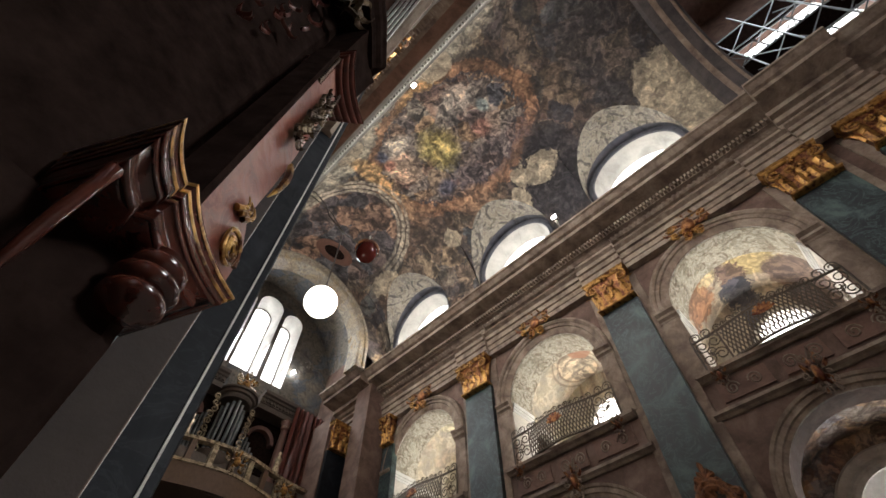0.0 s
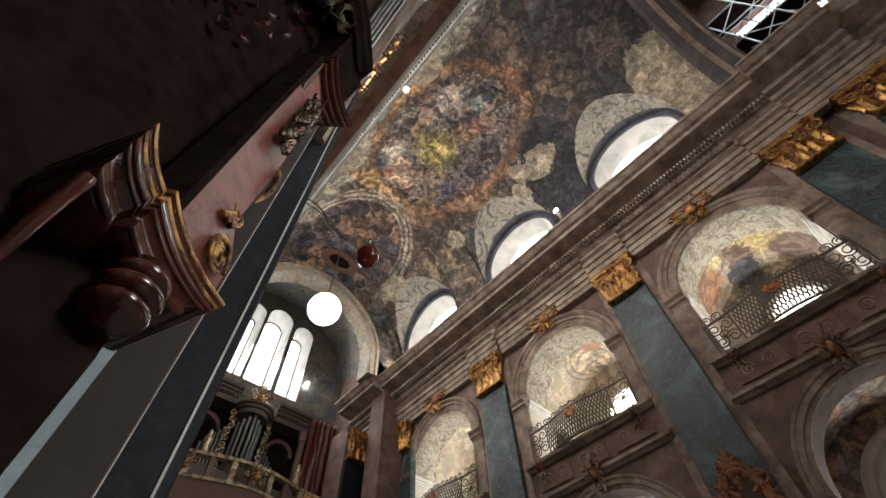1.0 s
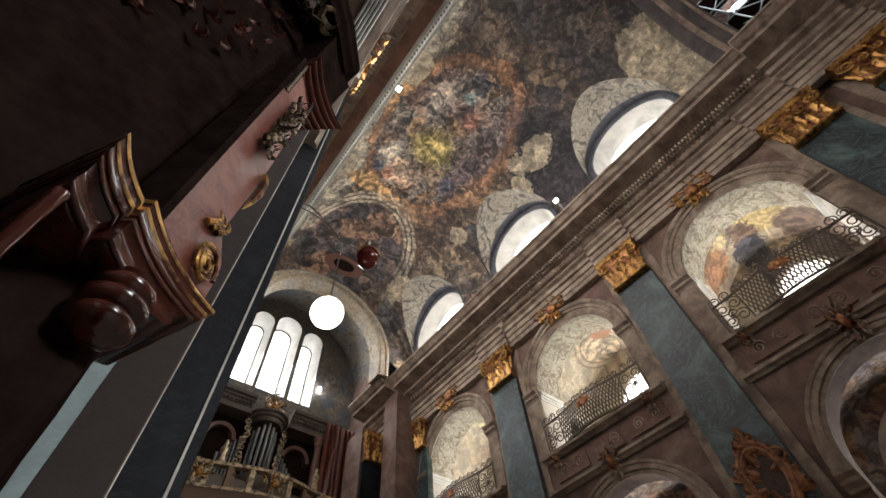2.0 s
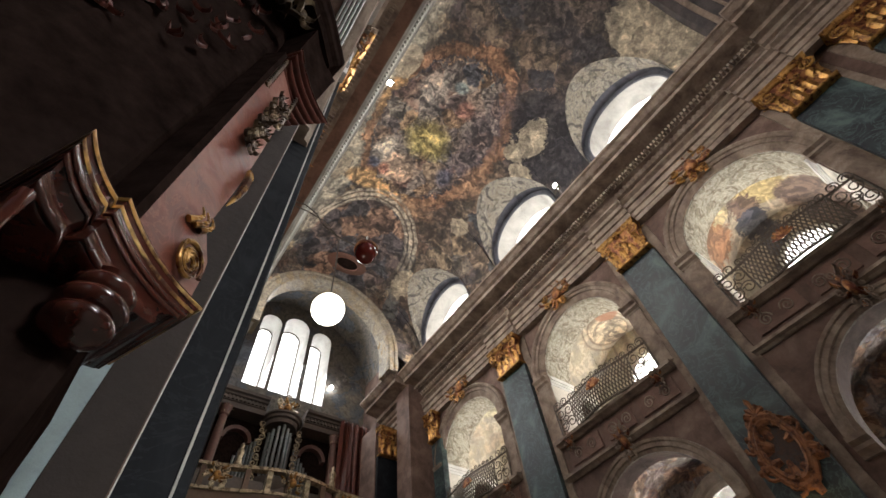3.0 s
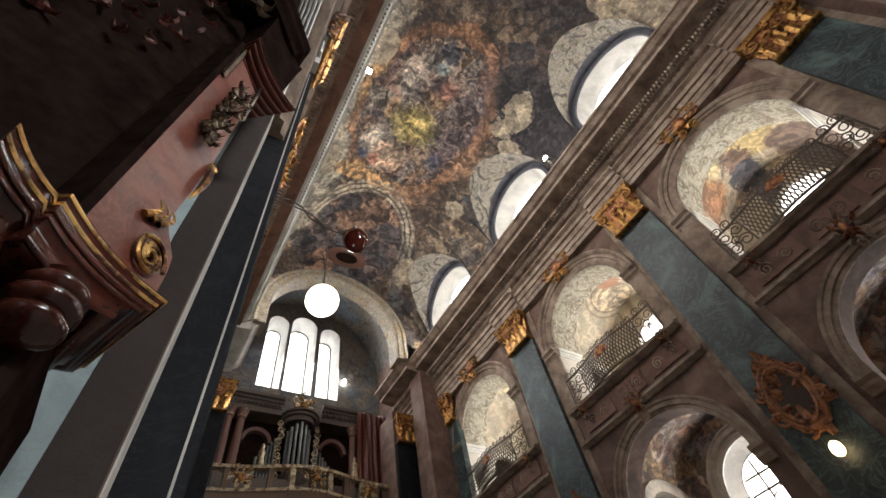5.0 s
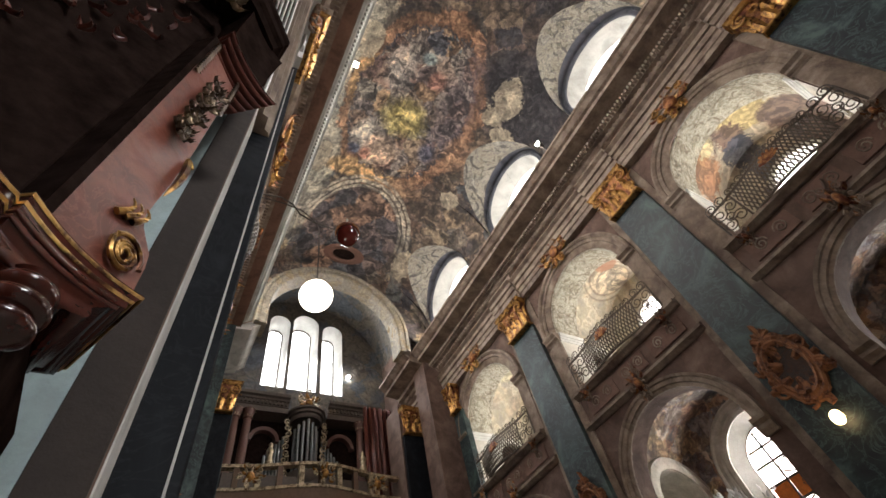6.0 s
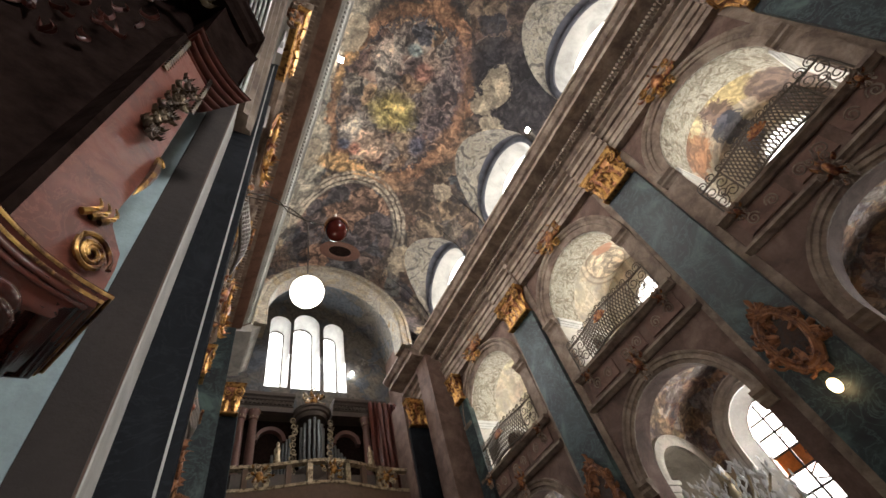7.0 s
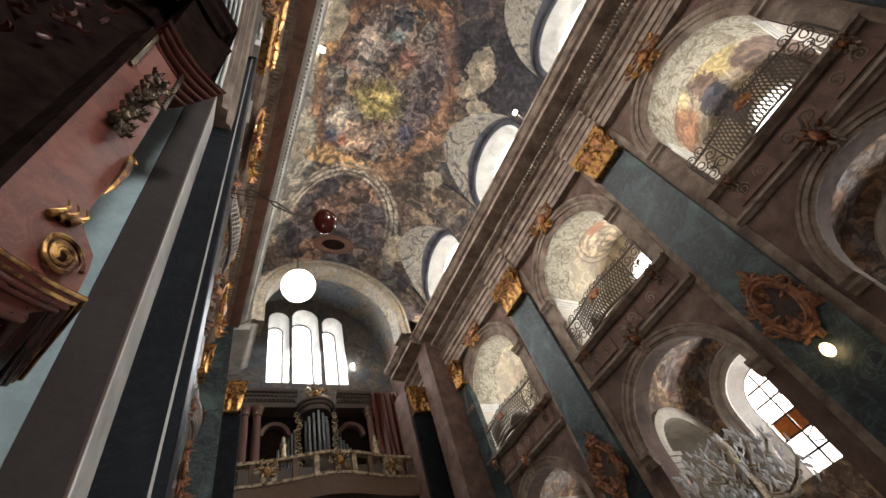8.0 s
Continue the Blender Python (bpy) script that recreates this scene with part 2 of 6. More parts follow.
def paint_vault(m):
    """The vault's paint: a great oval picture in an ochre frame, dark painted architecture about it, a second picture before the organ, and bare patches."""
    n, l, b, v, sep, calc, dist, mask = painter(m)
    dim = mix(n, l, 0.5, b.inputs["Base Color"].links[0].from_socket, (0.034, 0.028, 0.027))
    dark, fold = robes(n, l, v, 0.9, [(0.014, 0.015, 0.022), (0.062, 0.038, 0.028), (0.020, 0.020, 0.027), (0.095, 0.068, 0.048), (0.034, 0.021, 0.019), (0.028, 0.036, 0.046), (0.13, 0.092, 0.056), (0.018, 0.017, 0.02)], 4.0)
    c = mix(n, l, 0.72, dim, dark)
    # paler colour along the west springing
    c = mix(n, l, mask(dist(2.0, 6.5, 1.9, 9.0, 0.7), [(0.7, 0.75), (0.95, 0.0)]), c, mix(n, l, 0.6, (0.25, 0.23, 0.185), fold, "MULTIPLY"))
    # near-black ragged ovals between the eastern lunettes and towards the crossing
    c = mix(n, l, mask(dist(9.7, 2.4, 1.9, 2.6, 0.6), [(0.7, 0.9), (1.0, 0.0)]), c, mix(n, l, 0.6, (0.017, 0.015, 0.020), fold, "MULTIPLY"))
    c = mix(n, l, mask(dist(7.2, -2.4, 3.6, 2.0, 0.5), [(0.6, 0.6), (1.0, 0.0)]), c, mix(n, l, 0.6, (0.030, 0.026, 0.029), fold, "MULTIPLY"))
    # oval frame, rust above and gold towards the organ
    oval = dist(5.75, 5.2, 2.75, 3.95, 0.6)
    rust = mix(n, l, 0.65, (0.150, 0.072, 0.036), fold, "MULTIPLY")
    c = mix(n, l, mask(oval, [(0.96, 0.0), (0.98, 0.95), (1.12, 0.9), (1.16, 0.0)]), c, rust)
    c = mix(n, l, mask(oval, [(1.14, 0.0), (1.17, 0.6), (1.2, 0.0)]), c, (0.035, 0.026, 0.022))
    c = mix(n, l, mask(oval, [(1.03, 0.0), (1.05, 0.45), (1.08, 0.0)]), c, (0.26, 0.15, 0.07))
    c = mix(n, l, mask(dist(4.7, 8.95, 2.0, 0.6, 0.5), [(0.75, 0.85), (1.0, 0.0)]), c, mix(n, l, 0.7, (0.34, 0.205, 0.075), fold, "MULTIPLY"))
    c = mix(n, l, mask(dist(3.1, 4.6, 0.55, 1.4, 0.7), [(0.7, 0.8), (1.0, 0.0)]), c, mix(n, l, 0.7, (0.27, 0.155, 0.055), fold, "MULTIPLY"))
    # the picture: lilac greys, robes, a glory of yellow light
    sky_, fold2 = robes(n, l, v, 1.15, [(0.060, 0.050, 0.058), (0.14, 0.115, 0.10), (0.036, 0.038, 0.05), (0.095, 0.05, 0.038), (0.165, 0.145, 0.125), (0.050, 0.037, 0.040), (0.16, 0.10, 0.058), (0.070, 0.08, 0.085)], 9.0)
    c = mix(n, l, mask(oval, [(0.93, 0.95), (0.965, 0.0)]), c, sky_)
    c = mix(n, l, mask(dist(7.6, 4.2, 1.1, 3.2, 0.5), [(0.5, 0.6), (1.0, 0.0)]), c, mix(n, l, 0.8, (0.062, 0.046, 0.055), fold2, "MULTIPLY"))
    c = mix(n, l, mask(oval, [(0.90, 0.0), (0.945, 0.7), (0.975, 0.0)]), c, (0.026, 0.024, 0.036))
    for cx, cy, rx, ry, wob_, top, col in (
            (5.75, 5.75, 1.3, 1.2, 1.5, 0.75, (0.25, 0.20, 0.05)),
            (5.85, 5.55, 0.42, 0.40, 0.7, 0.7, (0.36, 0.29, 0.10)),
            (5.1, 7.7, 1.3, 0.9, 0.9, 0.75, (0.42, 0.29, 0.20)),
            (4.1, 7.2, 0.6, 0.9, 0.8, 0.7, (0.40, 0.36, 0.31)),
            (4.6, 3.6, 0.9, 1.1, 1.0, 0.55, (0.30, 0.27, 0.24)),
            (5.6, 2.85, 0.45, 0.35, 0.8, 0.7, (0.12, 0.17, 0.185)),
            (6.4, 3.6, 0.5, 0.6, 0.9, 0.6, (0.26, 0.11, 0.075)),
            (7.4, 6.9, 0.5, 0.7, 0.8, 0.75, (0.035, 0.045, 0.085)),
            (4.0, 8.0, 0.4, 0.4, 0.7, 0.8, (0.05, 0.07, 0.13)),
            (4.6, 8.1, 0.35, 0.4, 0.7, 0.8, (0.36, 0.13, 0.08)),
            (8.6, 6.2, 0.7, 1.1, 0.9, 0.75, (0.155, 0.086, 0.048)),
            (7.2, 9.2, 1.2, 0.6, 0.9, 0.75, (0.17, 0.098, 0.055))):
        c = mix(n, l, mask(dist(cx, cy, rx, ry, wob_), [(0.55, top), (1.0, 0.0)]), c, mix(n, l, 0.7, col, fold2, "MULTIPLY"))
    # second picture in its banded grey frame before the organ
    low = dist(5.7, 13.1, 2.75, 3.4, 0.10)
    low_in, fold3 = robes(n, l, v, 0.8, [(0.040, 0.042, 0.055), (0.095, 0.060, 0.048), (0.060, 0.062, 0.075), (0.030, 0.028, 0.034), (0.13, 0.075, 0.05)], 17.0)
    c = mix(n, l, mask(low, [(0.93, 0.9), (0.95, 0.0)]), c, low_in)
    bands = [(0.94, 0.0), (0.95, 0.9), (0.99, 0.85), (1.0, 0.1), (1.02, 0.1), (1.03, 0.85), (1.08, 0.8), (1.09, 0.1), (1.11, 0.1), (1.12, 0.75), (1.16, 0.6), (1.18, 0.0)]
    near_side = ramp(n, [(0.62, (1, 1, 1)), (0.72, (0.1, 0.1, 0.1))])
    l.new(calc("DIVIDE", sep.outputs[1], 18.0), near_side.inputs[0])
    c = mix(n, l, calc("MULTIPLY", mask(low, bands), near_side.outputs[0]), c, mix(n, l, 0.8, (0.235, 0.205, 0.165), fold3, "MULTIPLY"))
    # bare patches where the paint has come off
    for cx, cy, rx, ry, wob_ in ((9.3, 2.75, 0.62, 0.95, 2.6), (9.2, 3.75, 0.45, 0.35, 2.0), (9.85, 4.3, 0.5, 0.5, 1.6), (10.0, -3.55, 1.45, 1.5, 0.9), (10.9, -3.9, 0.8, 1.2, 0.8), (2.85, 3.1, 0.55, 0.8, 1.2), (9.0, 13.4, 0.55, 1.0, 1.9), (9.35, 8.4, 0.35, 0.5, 2.2), (2.7, 8.6, 0.4, 0.9, 1.6)):
        c = mix(n, l, mask(dist(cx, cy, rx, ry, wob_), [(0.93, 0.85), (0.99, 0.0)]), c, mix(n, l, 0.35, (0.235, 0.195, 0.14), fold3, "MULTIPLY"))
    # brush marks and cracks at arm's length
    daub = noise_node(n, l, v, 4.5, 8, 0.78, 0.6)
    touch = ramp(n, [(0.36, (0.35, 0.34, 0.35)), (0.47, (0.85, 0.84, 0.83)), (0.55, (1.25, 1.22, 1.15)), (0.64, (2.1, 2.0, 1.8))])
    l.new(daub.outputs[0], touch.inputs[0])
    c = mix(n, l, 0.8, c, touch.outputs[0], "MULTIPLY")
    tone = n.new("ShaderNodeHueSaturation")
    tone.inputs["Saturation"].default_value, tone.inputs["Value"].default_value = 0.88, 1.38
    l.new(c, tone.inputs["Color"])
    l.new(tone.outputs[0], b.inputs["Base Color"])


paint_vault(VAULT)


def scrollwork(m, scale, ink, strength, rings=24):
    """Grotesque ornament drawn in thin curling lines."""
    n, l, b, v, sep, calc, dist, mask = painter(m)
    base = b.inputs["Base Color"].links[0].from_socket
    bend = noise_node(n, l, v, scale * 1.6, 3, 0.5)
    at = n.new("ShaderNodeVectorMath")
    at.operation = "MULTIPLY_ADD"
    at.inputs[1].default_value = (0.5 / scale,) * 3
    l.new(bend.outputs["Color"], at.inputs[0])
    l.new(v, at.inputs[2])
    vo = n.new("ShaderNodeTexVoronoi")
    vo.inputs["Scale"].default_value = scale
    l.new(at.outputs[0], vo.inputs["Vector"])
    wave = calc("SINE", calc("MULTIPLY", vo.outputs["Distance"], rings))
    line = ramp(n, [(0.45, (0, 0, 0)), (0.65, (strength,) * 3)])
    l.new(wave, line.inputs[0])
    gap = noise_node(n, l, v, scale * 2.2, 4, 0.6)
    keep = ramp(n, [(0.46, (0, 0, 0)), (0.54, (1, 1, 1))])
    l.new(gap.outputs[0], keep.inputs[0])
    l.new(mix(n, l, calc("MULTIPLY", line.outputs[0], keep.outputs[0]), base, ink), b.inputs["Base Color"])


HOOD = fresco("lunette_fresco", [(0.11, 0.10, 0.08), (0.28, 0.24, 0.165), (0.40, 0.355, 0.265), (0.17, 0.155, 0.13), (0.44, 0.40, 0.32)], 1.5, 11.0, 0.3, 0.3, 0.75)
NICHE = fresco("gallery_fresco", [(0.09, 0.075, 0.075), (0.26, 0.15, 0.095), (0.54, 0.48, 0.36), (0.50, 0.39, 0.17), (0.52, 0.45, 0.32), (0.10, 0.10, 0.12), (0.30, 0.17, 0.12), (0.58, 0.53, 0.44)], 0.42, 21.0, 0.6, 0.4, 0.95)
AISLEPAINT = fresco("aisle_fresco", [(0.13, 0.12, 0.14), (0.30, 0.20, 0.15), (0.40, 0.31, 0.20), (0.24, 0.11, 0.085), (0.22, 0.24, 0.29), (0.42, 0.36, 0.29)], 0.75, 33.0, 0.3, 0.4, 0.85)
DARKPICTURE = fresco("cartouche_paint", [(0.03, 0.025, 0.025), (0.09, 0.05, 0.035), (0.05, 0.045, 0.05), (0.14, 0.09, 0.06)], 2.6, 91.0, 0.2, 0.4)
ARCHPAINT = fresco("arch_paint", [(0.2, 0.155, 0.11), (0.32, 0.26, 0.18), (0.26, 0.23, 0.19), (0.36, 0.32, 0.26), (0.27, 0.19, 0.1)], 0.6, 41.0, 0.3, 0.3)
ENDPAINT = fresco("end_fresco", [(0.07, 0.075, 0.09), (0.11, 0.13, 0.165), (0.17, 0.15, 0.13), (0.20, 0.17, 0.13), (0.12, 0.15, 0.19), (0.26, 0.23, 0.18)], 0.25, 57.0, 0.4, 0.4, 0.8)


def paint_galleries(m):
    """Ceiling pictures of the eastern galleries, one to each bay."""
    n, l, b, v, sep, calc, dist, mask = painter(m, 2.6)
    c = b.inputs["Base Color"].links[0].from_socket
    fig, fold = robes(n, l, v, 1.2, [(0.46, 0.40, 0.30), (0.30, 0.23, 0.17), (0.52, 0.47, 0.38), (0.40, 0.26, 0.16), (0.28, 0.25, 0.23), (0.55, 0.50, 0.40)], 31.0)
    c = mix(n, l, 0.55, mix(n, l, 0.45, c, fig), (0.47, 0.42, 0.33))
    for cx, cy, rx, ry, wob_, top, col in (
            (14.3, -0.5, 1.5, 1.5, 0.7, 0.55, (0.36, 0.29, 0.21)),
            (13.6, -1.25, 0.8, 0.8, 1.5, 0.9, (0.42, 0.325, 0.15)),
            (13.4, 0.25, 0.4, 0.5, 0.9, 0.85, (0.46, 0.38, 0.22)),
            (14.45, -2.2, 1.1, 0.85, 0.7, 0.92, (0.125, 0.085, 0.072)),
            (14.0, -0.55, 0.75, 0.5, 2.6, 0.9, (0.10, 0.06, 0.05)),
            (14.75, -0.4, 0.6, 0.6, 2.4, 0.9, (0.050, 0.055, 0.075)),
            (13.9, 0.8, 0.9, 0.6, 2.2, 0.85, (0.27, 0.13, 0.07)),
            (13.3, 12.4, 0.75, 0.75, 1.3, 0.95, (0.70, 0.63, 0.40)),
            (14.3, 12.6, 1.2, 1.3, 0.8, 0.5, (0.26, 0.23, 0.19))):
        c = mix(n, l, mask(dist(cx, cy, rx, ry, wob_), [(0.86, top), (1.0, 0.0)]), c, mix(n, l, 0.45, col, fold, "MULTIPLY"))
    ring = dist(14.15, 6.05, 1.0, 0.85, 0.12)
    c = mix(n, l, mask(ring, [(0.93, 0.8), (0.96, 0.0)]), c, mix(n, l, 0.7, (0.33, 0.27, 0.20), fold, "MULTIPLY"))
    c = mix(n, l, mask(ring, [(0.86, 0.0), (0.9, 0.9), (1.0, 0.0), (1.1, 0.0), (1.16, 0.8), (1.24, 0.0)]), c, (0.20, 0.15, 0.11))
    c = mix(n, l, mask(dist(13.4, 5.5, 0.45, 0.5, 1.2), [(0.86, 0.85), (1.0, 0.0)]), c, (0.37, 0.18, 0.11))
    l.new(c, b.inputs["Base Color"])


paint_galleries(NICHE)


def paint_aisle(m):
    """Clouds and clothed figures over the aisle vaults."""
    n, l, b, v, sep, calc, dist, mask = painter(m)
    fig, fold = robes(n, l, v, 1.5, [(0.20, 0.21, 0.25), (0.30, 0.20, 0.14), (0.38, 0.32, 0.25), (0.17, 0.085, 0.065), (0.33, 0.24, 0.14), (0.16, 0.17, 0.20), (0.36, 0.31, 0.27)], 63.0)
    l.new(mix(n, l, 0.55, b.inputs["Base Color"].links[0].from_socket, fig), b.inputs["Base Color"])


paint_aisle(AISLEPAINT)
scrollwork(HOOD, 0.75, (0.075, 0.068, 0.062), 0.85, 24)
BROWNPANEL = plaster("brown_panel_paint", (0.18, 0.10, 0.075), (0.11, 0.058, 0.045), scale=2.0)
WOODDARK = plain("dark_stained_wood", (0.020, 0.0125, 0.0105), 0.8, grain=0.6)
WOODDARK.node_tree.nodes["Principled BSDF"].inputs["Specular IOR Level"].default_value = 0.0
WOODRED = plain("red_lacquered_wood", (0.115, 0.030, 0.020), 0.38, grain=0.6)
WOODRED.node_tree.nodes["Principled BSDF"].inputs["Specular IOR Level"].default_value = 0.3
GLOSSRED = plain("polished_red_wood", (0.078, 0.019, 0.012), 0.20, grain=0.6)
GLOSSRED.node_tree.nodes["Principled BSDF"].inputs["Specular IOR Level"].default_value = 0.8
GILT = gilded("rubbed_gilding", (0.56, 0.32, 0.10), (0.085, 0.032, 0.016), 0.5, 0.33, 0.8)
IRON = plain("wrought_iron", (0.10, 0.08, 0.065), 0.5, 0.6)
TIN = plain("organ_pipe_tin", (0.20, 0.215, 0.225), 0.3, 0.9)
FLOORM = plain("stone_floor", (0.28, 0.25, 0.22), 0.5)
GLOW = plain("daylight_beyond", (1.0, 1.0, 1.0), 0.5, emit=3.2, grain=0.0)
LAMP = plain("opal_glass_lit", (1.0, 0.93, 0.80), 0.3, emit=5.0, grain=0.0)
FLOOD = plain("floodlight_lens_lit", (1.0, 0.98, 0.92), 0.3, emit=40.0, grain=0.0)
REDGLASS = plain("ruby_glass", (0.10, 0.014, 0.010), 0.12)
AMBER = plain("amber_glass", (0.75, 0.22, 0.05), 0.2)
BLUEGREY = plaster("blue_grey_limewash", (0.40, 0.49, 0.49), (0.30, 0.36, 0.36), scale=1.5, stain=0.3)
DARKGILT = gilded("bronzed_carving", (0.14, 0.10, 0.06), (0.05, 0.03, 0.02), 0.5, 0.35, 0.7)
SOFFIT = fresco("soffit_paint", [(0.22, 0.19, 0.13), (0.5, 0.45, 0.34), (0.56, 0.52, 0.41), (0.3, 0.26, 0.17), (0.58, 0.54, 0.44)], 1.4, 71.0, 0.3, 0.15, 0.8)
scrollwork(SOFFIT, 1.5, (0.17, 0.13, 0.085), 0.7, 26)
RUSTBAND = plaster("rust_brown_paint", (0.20, 0.105, 0.07), (0.12, 0.06, 0.04), scale=1.5)
FRIEZE = plaster("stained_frieze_paint", (0.235, 0.17, 0.125), (0.13, 0.085, 0.06), scale=1.5, light=(0.33, 0.15, 0.085))
scrollwork(FRIEZE, 1.6, (0.12, 0.085, 0.065), 0.6, 24)
# darker colour than the vault, for the arch towards the crossing
ARCHDARK = plaster("dark_arch_paint", (0.075, 0.062, 0.062), (0.038, 0.032, 0.034), scale=0.8, light=(0.13, 0.11, 0.1))
WOODBROWN = plain("brown_wood", (0.16, 0.095, 0.06), 0.5)
ORGANWOOD = plain("faded_organ_wood", (0.11, 0.085, 0.07), 0.55)
ORGANRED = plain("faded_red_wood", (0.15, 0.07, 0.055), 0.5)
OCHRE = plain("orange_red_paint", (0.15, 0.072, 0.05), 0.8)
LAMPWARM = plain("warm_glass_lit", (1.0, 0.70, 0.34), 0.3, emit=7.0, grain=0.0)
CRYSTAL = plain("cut_glass", (0.95, 0.96, 0.96), 0.3)
STEEL = plain("galvanised_steel", (0.30, 0.34, 0.36), 0.4, 0.7)

RED.node_tree.nodes["Principled BSDF"].inputs["Specular IOR Level"].default_value = 0.6
CRYSTAL.node_tree.nodes["Principled BSDF"].inputs["Transmission Weight"].default_value = 0.5

# ---------------------------------------------------------------- mesh helpers


def mesh_object(name, bm, mat, smooth=None):
    me = bpy.data.meshes.new(name)
    bmesh.ops.recalc_face_normals(bm, faces=bm.faces[:])
    bm.to_mesh(me)
    bm.free()
    for m in mat if isinstance(mat, (list, tuple)) else (mat,):
        me.materials.append(m)
    if smooth is not None:
        me.shade_smooth()
        me.set_sharp_from_angle(angle=radians(smooth))
    return new(name, me)


def part(name, bm, mat, parent, label="", smooth=None):
    ob = mesh_object(name, bm, mat, smooth)
    ob.parent = parent
    return tagged(ob, label)


def structure(name, bm, mat, label, category, smooth=None):
    return tagged(mesh_object(name, bm, mat, smooth), label, category, kind="structure")


def thing(name, at, label, category, group="", kind=""):
    e = new(name)
    e.location = at
    e.empty_display_size = 0.2
    return tagged(e, label, category, group, kind)


def box(bm, x0, x1, y0, y1, z0, z1, m=None, mi=0):
    c = [(x, y, z) for x in (x0, x1) for y in (y0, y1) for z in (z0, z1)]
    v = [bm.verts.new(m @ Vector(p) if m else p) for p in c]
    for f in ((0, 1, 3, 2), (4, 6, 7, 5), (0, 4, 5, 1), (2, 3, 7, 6), (0, 2, 6, 4), (1, 5, 7, 3)):
        bm.faces.new([v[i] for i in f]).material_index = mi


def boxed(x0, x1, y0, y1, z0, z1):
    bm = bmesh.new()
    box(bm, x0, x1, y0, y1, z0, z1)
    return bm


def loft(bm, rings, close=True, caps=True, mi=0):
    """Skin a row of equal rings of points."""
    vs = [[bm.verts.new(p) for p in r] for r in rings]
    k = len(vs[0])
    for a, b in zip(vs, vs[1:]):
        for i in range(k if close else k - 1):
            bm.faces.new((a[i], a[(i + 1) % k], b[(i + 1) % k], b[i])).material_index = mi
    if caps and close:
        bm.faces.new(vs[0][::-1]).material_index = mi
        bm.faces.new(vs[-1]).material_index = mi


def tube(bm, pts, radius, sides=8, taper=None):
    pts = [Vector(p) for p in pts]
    rings = []
    for i, p in enumerate(pts):
        d = (pts[min(i + 1, len(pts) - 1)] - pts[max(i - 1, 0)]).normalized()
        a = d.cross(Vector((0.31, 0.2, 1)) if abs(d.z) < 0.95 else Vector((1, 0, 0))).normalized()
        b = d.cross(a)
        r = radius if taper is None else radius * taper(i / (len(pts) - 1))
        rings.append([p + (a * math.cos(t) + b * math.sin(t)) * r for t in (2 * math.pi * k / sides for k in range(sides))])
    loft(bm, rings)


def lathe(bm, profile, at=(0, 0, 0), sides=24, m=None):
    """Turn (radius, height) pairs round the vertical."""
    rings = []
    for r, z in profile:
        rings.append([(m or Matrix()) @ Vector((at[0] + r * math.cos(t), at[1] + r * math.sin(t), at[2] + z)) for t in (2 * math.pi * k / sides for k in range(sides))])
    loft(bm, rings)


def sx(s, u):
    return CX + s * u


def run(bm, s, profile, y0, y1):
    """A moulding along the nave: (distance from the axis, height) pairs swept from y0 to y1."""
    loft(bm, [[(sx(s, u), y, z) for u, z in profile] for y in (y0, y1)])


def arch_panel(bm, s, ua, ub, ya, yb, za, zb, yc, half, sill, spring, segs=24, mi=0, rmi=0):
    """A thick wall panel with one round-headed opening; half is the opening's half width."""
    arc = [(yc + half * math.cos(t), spring + half * math.sin(t)) for t in (math.pi * i / segs for i in range(segs + 1))]
    for u in (ua, ub):
        P = lambda y, z: bm.verts.new((sx(s, u), y, z))
        quads = [((ya, za), (yc - half, za), (yc - half, zb), (ya, zb)), ((yc + half, za), (yb, za), (yb, zb), (yc + half, zb))]
        if sill > za:
            quads.append(((yc - half, za), (yc + half, za), (yc + half, sill), (yc - half, sill)))
        for (p, q) in zip(arc, arc[1:]):
            quads.append((p, q, (q[0], zb), (p[0], zb)))
        for qd in quads:
            bm.faces.new([P(*p) for p in qd]).material_index = mi
    outline = [(yc + half, sill)] + arc + [(yc - half, sill)]
    for p, q in list(zip(outline, outline[1:])) + [(outline[-1], outline[0])]:
        bm.faces.new([bm.verts.new((sx(s, u), *c)) for u, c in ((ua, p), (ua, q), (ub, q), (ub, p))]).material_index = rmi


def archivolt(bm, s, yc, spring, profile, segs=28, foot=0.0, a0=0.0, a1=math.pi):
    """Arch moulding on a wall: (radius, distance from the axis) pairs turned round the arch's centre."""
    rings = []
    if foot:
        rings.append([(sx(s, u), yc + r, spring - foot) for r, u in profile])
    for i in range(segs + 1):
        t = a0 + (a1 - a0) * i / segs
        rings.append([(sx(s, u), yc + r * math.cos(t), spring + r * math.sin(t)) for r, u in profile])
    if foot:
        rings.append([(sx(s, u), yc - r, spring - foot) for r, u in profile])
    loft(bm, rings)


# ---------------------------------------------------------------- floor, walls, vault
bm = boxed(-8, 20, YB, YE + 1.5, -0.2, 0.0)
structure("floor", bm, FLOORM, "pale worn stone church floor", "floor")

